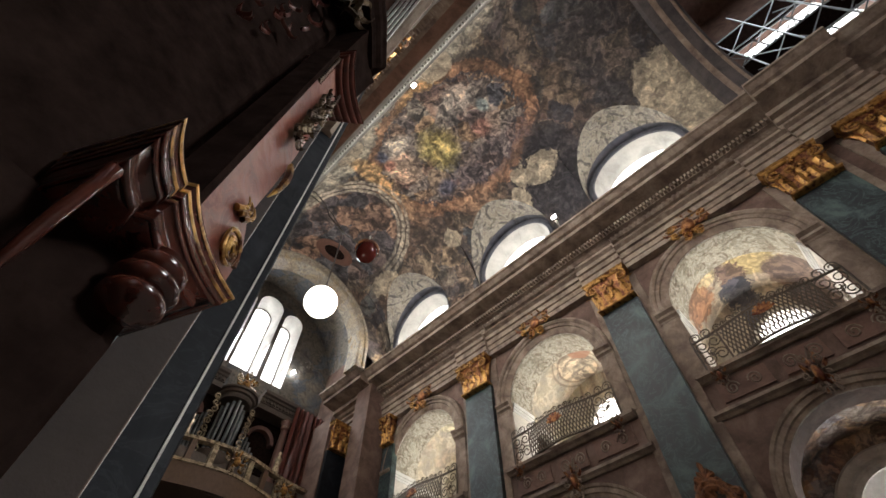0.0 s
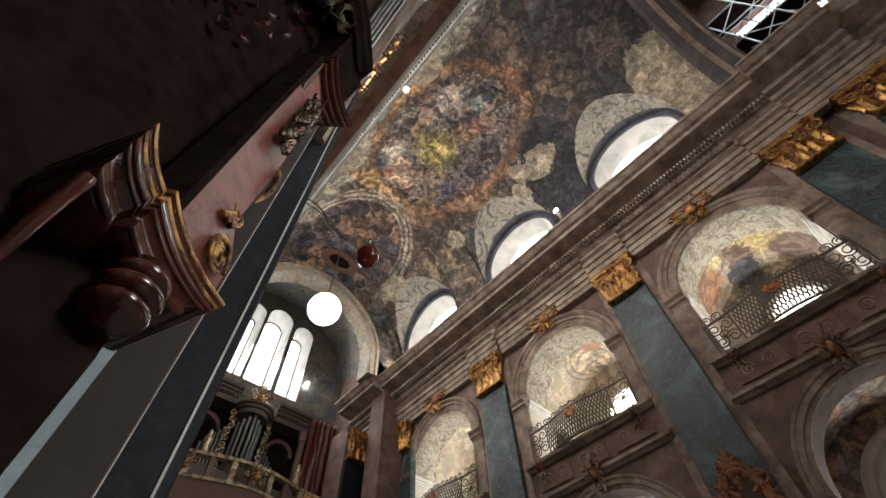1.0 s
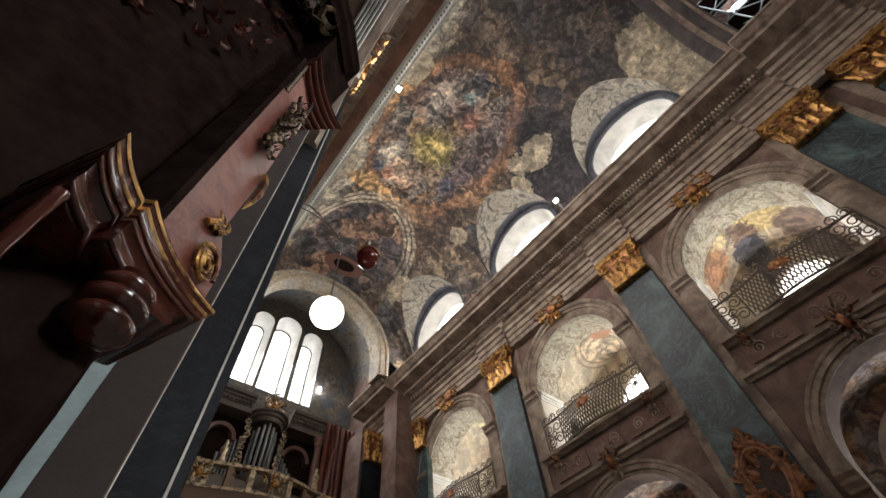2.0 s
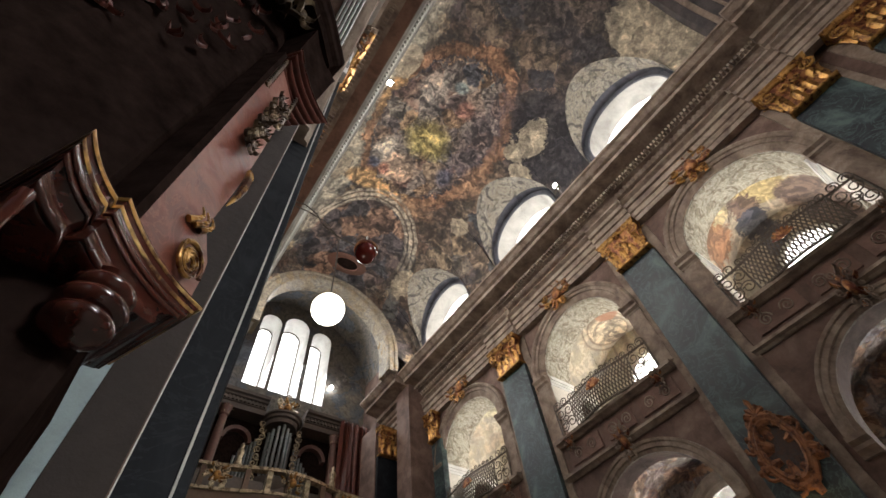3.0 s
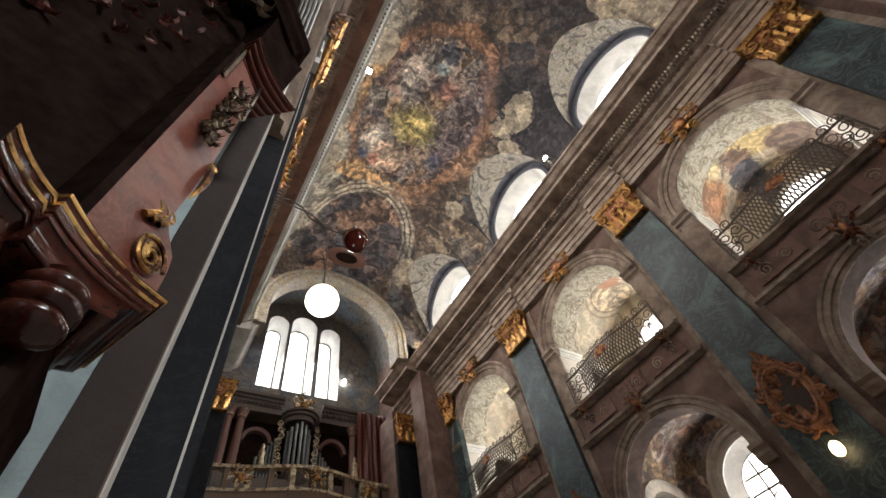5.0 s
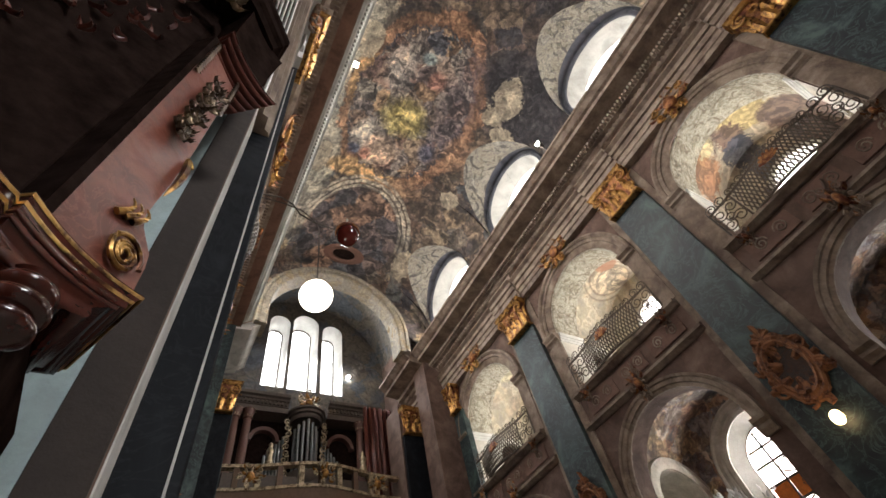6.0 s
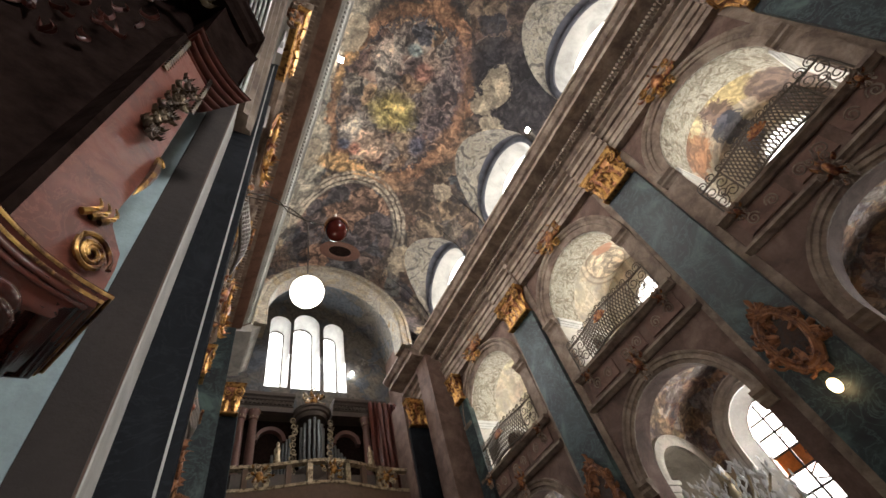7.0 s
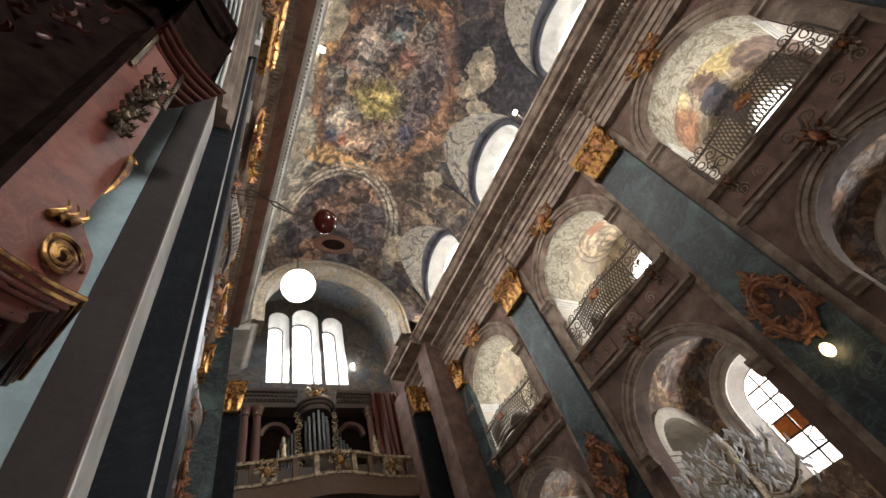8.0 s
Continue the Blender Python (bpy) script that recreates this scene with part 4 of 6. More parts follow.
def spray(name, mats, w, h, seed, label, category, group, leaves=22, scrolls=6, shield=True):
    """Carved cartouche: a shield among leaves and scrolls, seated against a wall, +x outwards."""
    rng = random.Random(seed)
    t = thing(name, (0, 0, 0), label, category, group)
    if shield:
        bm = bmesh.new()
        n = 18
        loft(bm, [[(d, w * r * 0.17 * math.cos(2 * math.pi * i / n), h * r * 0.2 * math.sin(2 * math.pi * i / n)) for i in range(n)] for d, r in ((-0.03, 1.0), (0.06, 1.02), (0.1, 0.86), (0.14, 0.6), (0.16, 0.25))])
        part("shield", bm, mats[1], t, smooth=50)
    for k in range(leaves):
        a = 2 * math.pi * k / leaves + rng.uniform(-0.15, 0.15)
        e = rng.uniform(0.2, 0.75)
        bm = bmesh.new()
        m = Matrix.Translation((rng.uniform(0.0, 0.08), w * 0.5 * e * math.cos(a), h * 0.5 * e * math.sin(a))) @ Matrix.Rotation(a - math.pi / 2 + rng.uniform(-0.7, 0.7), 4, "X")
        leaf_mesh(bm, m, rng.uniform(0.16, 0.3) * (w + h) / 2, 0.09 * (w + h) / 2, rng.uniform(0.2, 0.7), 0.02, 4)
        part("leaf", bm, mats[k % 2], t)
    for k in range(scrolls):
        a = 2 * math.pi * (k + 0.5) / scrolls
        bm = bmesh.new()
        m = Matrix.Translation((0.07, w * 0.42 * math.cos(a), h * 0.42 * math.sin(a))) @ Matrix.Diagonal((1, 1 if k % 2 else -1, 1, 1)) @ Matrix.Rotation(a + rng.uniform(-0.6, 0.6), 4, "X")
        scroll_mesh(bm, m, 0.13 * (w + h) / 2, 1.4, 0.03 * (w + h) / 2, 0.5, 16)
        part("scroll", bm, mats[0], t)
    return t


def frame_cartouche(name, mats, w, h, seed, label, group):
    """An oval picture in a wide carved frame, +x outwards."""
    t = spray(name, mats, w, h, seed, label, "cartouche", group, 30, 8, False)
    n = 28
    bm = bmesh.new()
    loft(bm, [[(0.03, w * 0.3 * math.cos(2 * math.pi * i / n), h * 0.33 * math.sin(2 * math.pi * i / n)) for i in range(n)], [(0.04, w * 0.02 * math.cos(2 * math.pi * i / n), h * 0.02 * math.sin(2 * math.pi * i / n)) for i in range(n)]])
    part("picture", bm, DARKPICTURE, t, "dark painted oval panel")
    bm = bmesh.new()
    loft(bm, [[(d, w * r * math.cos(2 * math.pi * i / n), h * (r + 0.03) * math.sin(2 * math.pi * i / n)) for i in range(n + 1)] for d, r in ((0.02, 0.45), (0.09, 0.44), (0.12, 0.40), (0.10, 0.36), (0.13, 0.33), (0.09, 0.29), (0.03, 0.28))], close=False)
    part("oval_frame", bm, mats[0], t)
    for k in range(5):
        bm = bmesh.new()
        leaf_mesh(bm, Matrix.Translation((0.05, 0, h * 0.44)) @ Matrix.Rotation((k - 2) * 0.5, 4, "X"), h * (0.24 if k == 2 else 0.15), 0.09, 0.25, 0.03, 5)
        part("crest_leaf", bm, mats[0], t)
    return t


# ---------------------------------------------------------------- pilasters, capitals, cartouches
for s, side in ((1, "east"), (-1, "west")):
    for k, y in enumerate(PIL):
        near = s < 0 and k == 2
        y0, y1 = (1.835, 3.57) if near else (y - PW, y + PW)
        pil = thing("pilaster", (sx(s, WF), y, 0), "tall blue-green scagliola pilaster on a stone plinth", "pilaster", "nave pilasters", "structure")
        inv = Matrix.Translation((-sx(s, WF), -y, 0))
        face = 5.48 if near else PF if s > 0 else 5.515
        # near pilaster: shade coloured into the shaft, light into its paler backing
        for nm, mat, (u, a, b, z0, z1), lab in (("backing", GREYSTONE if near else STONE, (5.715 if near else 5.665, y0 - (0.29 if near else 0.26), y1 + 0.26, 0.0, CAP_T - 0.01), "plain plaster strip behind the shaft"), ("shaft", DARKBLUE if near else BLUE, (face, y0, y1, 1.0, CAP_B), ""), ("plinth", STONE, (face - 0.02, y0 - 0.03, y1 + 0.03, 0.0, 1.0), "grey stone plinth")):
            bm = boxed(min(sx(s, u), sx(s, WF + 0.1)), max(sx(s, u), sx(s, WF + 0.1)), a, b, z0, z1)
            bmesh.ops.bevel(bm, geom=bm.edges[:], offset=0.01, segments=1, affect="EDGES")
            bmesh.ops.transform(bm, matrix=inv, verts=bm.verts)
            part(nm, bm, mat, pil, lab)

first = capital("capital", GOLD, PW, CAP_T - CAP_B, "carved gilded composite capital on a blue pilaster", "nave capitals")
spots = [(s, y) for s in (1, -1) for y in PIL]
for k, (s, y) in enumerate(spots):
    m = facing(s, PF, y, CAP_B)
    if k == 0:
        first.matrix_basis = m
    else:
        copy_thing(first, m)
for s in (1, -1):
    pil = thing("end_pilaster", (sx(s, 4.45), 16.9, 0), "dark slate-blue pilaster on the pier of the organ arch", "pilaster", "end pilasters", "structure")
    part("shaft", boxed(-0.7, 0.7, -0.18, 0.05, 0.9, CAP_B), DARKBLUE, pil)
    part("plinth", boxed(-0.78, 0.78, -0.24, 0.05, 0.0, 0.9), STONE, pil, "grey stone plinth")
    c = copy_thing(first, Matrix.Translation((sx(s, 4.45), 16.74, CAP_B)) @ Matrix.Rotation(-math.pi / 2, 4, "Z"))
    pil = thing("narrow_pilaster", (sx(s, WF), 14.6, 0), "narrow blue scagliola pilaster beside the organ arch", "pilaster", "end pilasters", "structure")
    part("shaft", boxed(min(-s * 0.22, s * 0.05), max(-s * 0.22, s * 0.05), -0.36, 0.36, 0.9, CAP_B), BLUE, pil)
    part("plinth", boxed(min(-s * 0.26, s * 0.05), max(-s * 0.26, s * 0.05), -0.4, 0.4, 0.0, 0.9), STONE, pil, "grey stone plinth")
    c = copy_thing(first, facing(s, PF, 14.6, CAP_B) @ Matrix.Diagonal((1, 0.46, 1, 1)))
    c.matrix_basis = facing(s, PF, 14.6, CAP_B) @ Matrix.Diagonal((1, 0.46, 1, 1))
key = spray("key_ornament", (GOLD, REDGOLD), 1.35, 1.25, 4, "gilded and red rocaille ornament on the crown of an arch", "ornament", "arch ornaments", 26, 8)
for k, (s, y) in enumerate([(s, y) for s in (1, -1) for y in BAYS]):
    m = facing(s, WF - (0.24 if s > 0 else 0.5), y, 14.25) @ Matrix.Scale(1.0 if s > 0 else 1.5, 4)
    if k == 0:
        key.matrix_basis = m
    else:
        copy_thing(key, m).matrix_basis = m
cart = frame_cartouche("oval_cartouche", (OLDGILT, OLDGILT), 1.15, 1.75, 8, "oval picture in a carved worn gilt frame on a pilaster", "pilaster cartouches")
for k, (s, y) in enumerate(((1, 2.72), (1, 9.28), (1, -3.72), (-1, 9.28))):
    m = facing(s, PF - 0.02, y, 6.02)
    if k == 0:
        cart.matrix_basis = m
    else:
        copy_thing(cart, m)
corbel = spray("carved_head_corbel", (STONE, REDGOLD), 0.55, 0.75, 12, "small carved bracket ornament under the gallery rail", "ornament", "gallery brackets", 16, 5)
n_ = 0
for s in (1, -1):
    for yc in BAYS:
        for dy, z in ((0.0, 8.0), (1.75, 8.95), (-1.75, 8.95)):
            m = facing(s, WF - 0.2, yc + dy, z) @ Matrix.Diagonal((1.2, 1.0, 1.5, 1) if dy == 0 else (1, 0.7, 0.8, 1))
            if n_ == 0:
                corbel.matrix_basis = m
            else:
                copy_thing(corbel, m).matrix_basis = m
            n_ += 1

# ---------------------------------------------------------------- galleries behind the upper arches


def bars(bm, pts, r):
    tube(bm, pts, r, 5)


def railing(s, yc, group):
    """Wrought and gilded gallery rail with a lattice that swells forward in the middle."""
    t = thing("gallery_railing", (sx(s, WF - 0.1), yc, UP_SILL + 0.08), "bellied wrought-iron lattice railing with scrolled ends", "railing", group)
    W, H = 1.95, 0.95

    def at(f, h):
        # f runs -1..1 along the rail, h 0..1 up it
        belly = 0.38 * math.exp(-(f * 1.9) ** 2)
        return Vector((-s * (0.05 + belly * (0.6 + 0.4 * math.sin(h * math.pi))), f * W, h * H))
    for nm, h in (("bottom_rail", 0.0), ("top_rail", 1.0)):
        bm = bmesh.new()
        tube(bm, [at(-1 + i / 20, h) for i in range(41)], 0.035, 6)
        part(nm, bm, IRON, t)
    bm = bmesh.new()
    for d in (1, -1):
        for k in range(-6, 34):
            f0 = -0.62 + k * 0.052
            pts = []
            for j in range(9):
                h = j / 8
                f = f0 + d * 0.2 * (h - 0.5)
                if abs(f) <= 0.62:
                    pts.append(at(f, h))
            if len(pts) > 2:
                bars(bm, pts, 0.021)
    part("lattice", bm, IRON, t, "diagonal iron lattice")
    for d in (1, -1):
        for k, (f, h, r) in enumerate(((0.72, 0.3, 0.2), (0.72, 0.75, 0.2), (0.9, 0.3, 0.19), (0.9, 0.75, 0.2), (0.81, 0.5, 0.15), (0.76, 1.12, 0.16), (0.92, 1.12, 0.16))):
            bm = bmesh.new()
            o = at(d * f, h)
            bars(bm, [o + Vector((0, d * r * (1 - i / 26) * math.cos(i * 0.5 + k), r * (1 - i / 26) * math.sin(i * 0.5 + k))) for i in range(20)], 0.018)
            part("scroll", bm, IRON, t, "wrought scroll")
        for f in (0.63, 1.0):
            bm = bmesh.new()
            bars(bm, [at(d * f, 0), at(d * f, 0.5), at(d * f, 1.05)], 0.03)
            part("post", bm, IRON, t)
    for k in range(13):
        f = -0.6 + 0.1 * k
        bm = bmesh.new()
        o = at(f, 1.0)
        r = 0.085 if k % 2 else 0.11
        bars(bm, [o + Vector((0, (1 if k < 7 else -1) * r * (1 - i / 20) * math.cos(i * 0.55), r * 0.8 + r * (1 - i / 20) * math.sin(i * 0.55))) for i in range(16)], 0.017)
        part("crest_scroll", bm, IRON, t)
    for k in range(7):
        a = -0.5 + k / 6
        bm = bmesh.new()
        leaf_mesh(bm, Matrix.Translation(at(0, 0.55) + Vector((-s * 0.04, 0, 0))) @ Matrix.Rotation((a * 2.6), 4, "X"), 0.3, 0.07, 0.1, 0.02, 4)
        part("shell_rib", bm, REDGOLD, t, "gilded shell rib in the middle of the rail")
    return t


for s, side in ((1, "east"), (-1, "west")):
    bm = bmesh.new()
    for yc in BAYS:
        rows = []
        for u in (WB - 0.02, 9.2):
            rows.append([(sx(s, u), yc + 2.05 * math.cos(math.pi * i / 28), UP_SPRING + 0.1 + 2.05 * math.sin(math.pi * i / 28)) for i in range(29)])
        loft(bm, rows, close=False)
    structure("gallery_ceiling_" + side, bm, NICHE, "frescoed barrel vaults of the galleries", "ceiling", smooth=50)
    for yc in BAYS:
        bm = bmesh.new()
        arch_panel(bm, s, 9.2, 9.6, yc - 2.1, yc + 2.1, 8.9, 13.9, yc - 0.35, 0.85, 9.9, 11.55, 16, 0, 1)
        structure("gallery_back_wall", bm, [NICHE, WHITE], "frescoed gallery wall around a low window", "wall")
        bm = bmesh.new()
        archivolt(bm, s, yc - 0.35, 11.55, [(0.85, 9.24), (0.85, 9.1), (1.0, 9.1), (1.05, 9.14), (1.09, 9.24)], 20, foot=1.6)
        structure("gallery_window_surround", bm, PALE, "pale plaster moulding round the gallery window", "moulding", smooth=30)
        structure("backdrop", boxed(min(sx(s, 9.75), sx(s, 9.8)), max(sx(s, 9.75), sx(s, 9.8)), yc - 1.6, yc + 0.9, 9.5, 12.8), GLOW, "bright overcast daylight beyond the window", "backdrop")
        railing(s, yc, "gallery railings")
    bm = boxed(min(sx(s, WB), sx(s, 9.6)), max(sx(s, WB), sx(s, 9.6)), -5, 16, 8.75, 9.0)
    structure("gallery_floor_" + side, bm, PALE, "pale gallery floor", "floor")

# cross walls of the galleries, each with a low arch to the next bay
GA_U, GA_R, GA_Z = 8.0, 0.72, 10.75
for s, side in ((1, "east"), (-1, "west")):
    for yc in BAYS:
        for sy in (1, -1):
            y0, y1 = yc + sy * 2.05, yc + sy * 2.3
            arc = [(GA_U + GA_R * math.cos(math.pi * i / 20), GA_Z + GA_R * math.sin(math.pi * i / 20)) for i in range(21)]
            bm = bmesh.new()
            for y in (y0, y1):
                P = lambda u, z: bm.verts.new((sx(s, u), y, z))
                for q in (((WB, 9.0), (GA_U - GA_R, 9.0), (GA_U - GA_R, 11.78), (WB, 11.78)), ((GA_U + GA_R, 9.0), (9.2, 9.0), (9.2, 11.78), (GA_U + GA_R, 11.78))):
                    bm.faces.new([P(*p) for p in q])
                for p, q in zip(arc, arc[1:]):
                    bm.faces.new([P(*p), P(*q), P(q[0], 11.78), P(p[0], 11.78)])
            out = [(GA_U + GA_R, 9.0)] + arc + [(GA_U - GA_R, 9.0)]
            for p, q in zip(out, out[1:]):
                bm.faces.new([bm.verts.new(k) for k in ((sx(s, p[0]), y0, p[1]), (sx(s, q[0]), y0, q[1]), (sx(s, q[0]), y1, q[1]), (sx(s, p[0]), y1, p[1]))])
            cw = structure("gallery_cross_wall", bm, SOFFIT, "painted gallery cross wall with a low arch", "wall")
            bm = bmesh.new()
            loft(bm, [[(sx(s, GA_U + r * math.cos(math.pi * i / 24)), y0 - sy * d, GA_Z + r * math.sin(math.pi * i / 24)) for r, d in ((0.72, 0.004), (0.72, 0.05), (0.8, 0.06), (0.84, 0.03), (0.92, 0.04), (0.94, 0.004))] for i in range(25)])
            part("archivolt", bm, PALE, cw, "pale moulded archivolt", smooth=30)
            ya, yb = (y1, y1 + sy * 1.05)
            bm = bmesh.new()
            loft(bm, [[(sx(s, u), y, z) for u, z in [(GA_U + 0.8, 9.0), (GA_U + 0.8, GA_Z)] + [(GA_U + 0.8 * math.cos(math.pi * i / 16), GA_Z + 0.8 * math.sin(math.pi * i / 16)) for i in range(1, 16)] + [(GA_U - 0.8, GA_Z), (GA_U - 0.8, 9.0)]] for y in (ya, yb)], close=False)
            structure("gallery_passage", bm, PLASTER, "narrow plastered passage between the galleries", "passage", smooth=40)
    structure("gallery_end_wall", boxed(min(sx(s, WB), sx(s, 9.2)), max(sx(s, WB), sx(s, 9.2)), 15.84, 15.9, 8.9, 13), PLASTER, "plain plaster wall that ends the gallery passage", "wall")

# ---------------------------------------------------------------- aisles behind the lower arches
for s, side in ((1, "east"), (-1, "west")):
    bm = bmesh.new()
    for k, yc in enumerate(BAYS):
        ya, yb = (-5.0, 2.75, 9.28, 15.9)[k:k + 2]
        if s > 0:
            arch_panel(bm, s, 10.4, 10.6, ya, yb, 0, 9.0, yc, 0.9, 4.2, 6.4, 20, 0, 1)
            arch_panel(bm, s, 10.1, 10.2, ya, yb, 0, 9.0, yc, 1.3, 4.2, 6.4, 20, 0, 1)
        else:
            box(bm, sx(s, 11.2), sx(s, 10.4), ya, yb, 0, 9.0)
    structure("aisle_wall_" + side, bm, [AISLEPAINT, WHITE], "frescoed aisle wall with round-headed windows", "wall")
    bm = bmesh.new()
    for yc in BAYS:
        wide, foot, rise = (2.52, 7.1, 1.6) if s > 0 else (2.4, 6.0, 2.4)
        loft(bm, [[(sx(s, u), yc + wide * math.cos(math.pi * i / 28), foot + rise * math.sin(math.pi * i / 28)) for i in range(29)] for u in (WB - 0.02 if s < 0 else WF + 0.6, 10.42)], close=False)
    structure("aisle_ceiling_" + side, bm, AISLEPAINT, "frescoed barrel vaults of the side aisle", "ceiling", smooth=50)
    for y in (2.75, 9.28, 15.6, -4.6):
        bm = bmesh.new()
        for y_ in (y - 0.75, y + 0.75):
            P = lambda u, z: bm.verts.new((sx(s, u), y_, z))
            arc = [(8.7 + 1.2 * math.cos(math.pi * i / 20), 5.9 + 1.2 * math.sin(math.pi * i / 20)) for i in range(21)]
            for q in (((WB, 0), (7.5, 0), (7.5, 8.8), (WB, 8.8)), ((9.9, 0), (10.4, 0), (10.4, 8.8), (9.9, 8.8))):
                bm.faces.new([P(*c) for c in q])
            for p, q in zip(arc, arc[1:]):
                bm.faces.new([P(*p), P(*q), P(q[0], 8.8), P(p[0], 8.8)])
        out = [(9.9, 0)] + arc + [(7.5, 0)]
        for p, q in zip(out, out[1:]):
            bm.faces.new([bm.verts.new(c) for c in ((sx(s, p[0]), y - 0.75, p[1]), (sx(s, q[0]), y - 0.75, q[1]), (sx(s, q[0]), y + 0.75, q[1]), (sx(s, p[0]), y + 0.75, p[1]))])
        cw = structure("aisle_cross_wall", bm, PALE, "pale plaster cross wall with an arch between aisle chapels", "wall")
        bm = bmesh.new()
        prof = [(1.2, y - 0.77), (1.2, y - 0.85), (1.35, y - 0.87), (1.5, y - 0.84), (1.55, y - 0.9), (1.62, y - 0.77)]
        loft(bm, [[(sx(s, 8.7 + r * math.cos(math.pi * i / 24)), yy, 5.9 + r * math.sin(math.pi * i / 24)) for r, yy in prof] for i in range(25)])
        part("archivolt", bm, PALE, cw)
        for uc in (7.25, 10.1):
            bm = bmesh.new()
            for z0, z1, o in ((5.3, 5.45, 0.0), (5.45, 5.6, 0.05), (5.6, 5.78, 0.1), (5.78, 5.9, 0.16)):
                box(bm, sx(s, uc - 0.28 - o), sx(s, uc + 0.26 + o), y - 0.8 - o, y - 0.74, z0, z1)
            part("impost", bm, PALE, cw)
    for k, yc in enumerate(BAYS):
        if s < 0:
            continue
        bm = bmesh.new()
        loft(bm, [[(sx(s, u), yc + r, 4.2)] + [(sx(s, u), yc + r * math.cos(math.pi * i / 24), 6.4 + r * math.sin(math.pi * i / 24)) for i in range(25)] + [(sx(s, u), yc - r, 4.2)] for r, u in ((1.3, 10.1), (0.9, 10.42))], close=False)
        rv = structure("aisle_window_reveal", bm, WHITE, "white splayed reveal of an aisle window", "reveal", smooth=40)
        bm = bmesh.new()
        archivolt(bm, s, yc, 6.4, [(1.3, 10.12), (1.3, 10.04), (1.42, 10.0), (1.5, 10.04), (1.56, 9.97), (1.7, 10.0), (1.76, 9.95), (1.84, 10.03), (1.86, 10.12)], 24, foot=2.4)
        structure("aisle_window_surround", bm, GREYSTONE, "stepped plaster moulding round an aisle window", "moulding", smooth=30)
        w = thing("window_%d" % (4 + k), (sx(s, 10.5), yc, 4.2), "round-headed leaded window with orange and clear panes", "window", "aisle windows", "structure")
        bm = bmesh.new()
        for i in range(1, 3):
            y = -0.9 + 1.8 * i / 3
            box(bm, -0.03, 0.03, y - 0.03, y + 0.03, 0, 2.2 + math.sqrt(0.81 - y * y))
        for z in (0.5, 1.05, 1.6, 2.15, 2.6):
            hw = 0.9 if z < 2.2 else math.sqrt(0.81 - (z - 2.2) ** 2)
            box(bm, -0.03, 0.03, -hw, hw, z - 0.03, z + 0.03)
        for i in range(3):
            z0 = 0.5 + 0.55 * i
            tube(bm, [(0, -0.3 + 0.6 * abs(math.sin(j * 0.5)) - 0.3 * (i % 2), z0 + 0.55 * j / 6) for j in range(7)], 0.025, 5)
        part("leading", bm, IRON, w)
        for (ya, za) in ((0.32, 1.08), (-0.28, 1.08)):
            part("pane", boxed(-0.012, 0.012, ya, ya + 0.54, za, za + 0.5), AMBER, w, "orange stained pane")
        structure("backdrop", boxed(sx(s, 10.75), sx(s, 10.8), yc - 1.3, yc + 1.3, 3.8, 7.7), GLOW, "bright overcast daylight beyond the window", "backdrop")

# gallery side walls and painted soffits under the arches
for s in (1, -1):
    for yc in BAYS:
        bm = bmesh.new()
        archivolt(bm, s, yc, UP_SPRING, [(1.845, WF + 0.03), (1.845, WB + 0.05), (1.83, WB + 0.05), (1.83, WF + 0.03)], 28)
        structure("painted_soffit", bm, SOFFIT, "arch soffit painted with scrolls on a pale ground", "soffit", smooth=50)

for s in (1, -1):
    for yc in BAYS:
        for sy in (1, -1):
            bm = bmesh.new()
            for z0, z1, o in ((11.3, 11.4, 0.03), (11.4, 11.5, 0.06), (11.5, 11.64, 0.1)):
                ya, yb = sorted((yc + sy * (UP_HALF - o), yc + sy * UP_HALF))
                box(bm, min(sx(s, WF + 0.03), sx(s, WB)), max(sx(s, WF + 0.03), sx(s, WB)), ya, yb, z0, z1)
            structure("gallery_jamb_moulding", bm, WHITE, "white stepped moulding inside a gallery arch", "moulding")

# dentils under the cornice
for s, side in ((1, "east"), (-1, "west")):
    ent = bpy.data.objects["entablature_" + side]
    bm = boxed(min(sx(s, 4.86), sx(s, 5.04)), max(sx(s, 4.86), sx(s, 5.04)), -0.042, 0.042, 15.74, 15.9)
    base = part("dentil", bm, STONE, ent)
    base.location.y = -4.45
    for k in range(1, 146):
        d = base.copy()
        scene.collection.objects.link(d)
        d.location.y = -4.45 + 0.1355 * k
    bm = bmesh.new()
    for k in range(100):
        y = -4.5 + 0.197 * k
        loft(bm, [[(sx(s, u), y + w, z) for u, z, w in ((5.2, 15.52, -0.06), (5.2, 15.52, 0.06), (5.12, 15.62, 0.045), (5.12, 15.62, -0.045))], [(sx(s, u), y + w, z) for u, z, w in ((5.24, 15.5, -0.03), (5.24, 15.5, 0.03), (5.2, 15.66, 0.03), (5.2, 15.66, -0.03))]])
    part("egg_moulding", bm, STONE, ent)

# painted frieze, soffit band and the white edge of the western cornice
for s, side in ((1, "east"), (-1, "west")):
    ent = bpy.data.objects["entablature_" + side]
    bm = bmesh.new()
    run(bm, s, [(5.43, 15.1), (5.414, 15.1), (5.414, 15.48), (5.43, 15.48)], -4.5, 15.2)
    part("painted_frieze", bm, FRIEZE, ent, "stained frieze with faint painted scrolls")
ent = bpy.data.objects["entablature_west"]
bm = bmesh.new()
run(bm, -1, [(4.306, 16.035), (4.294, 16.035), (4.294, 16.16), (4.28, 16.16)], -4.5, 15.2)
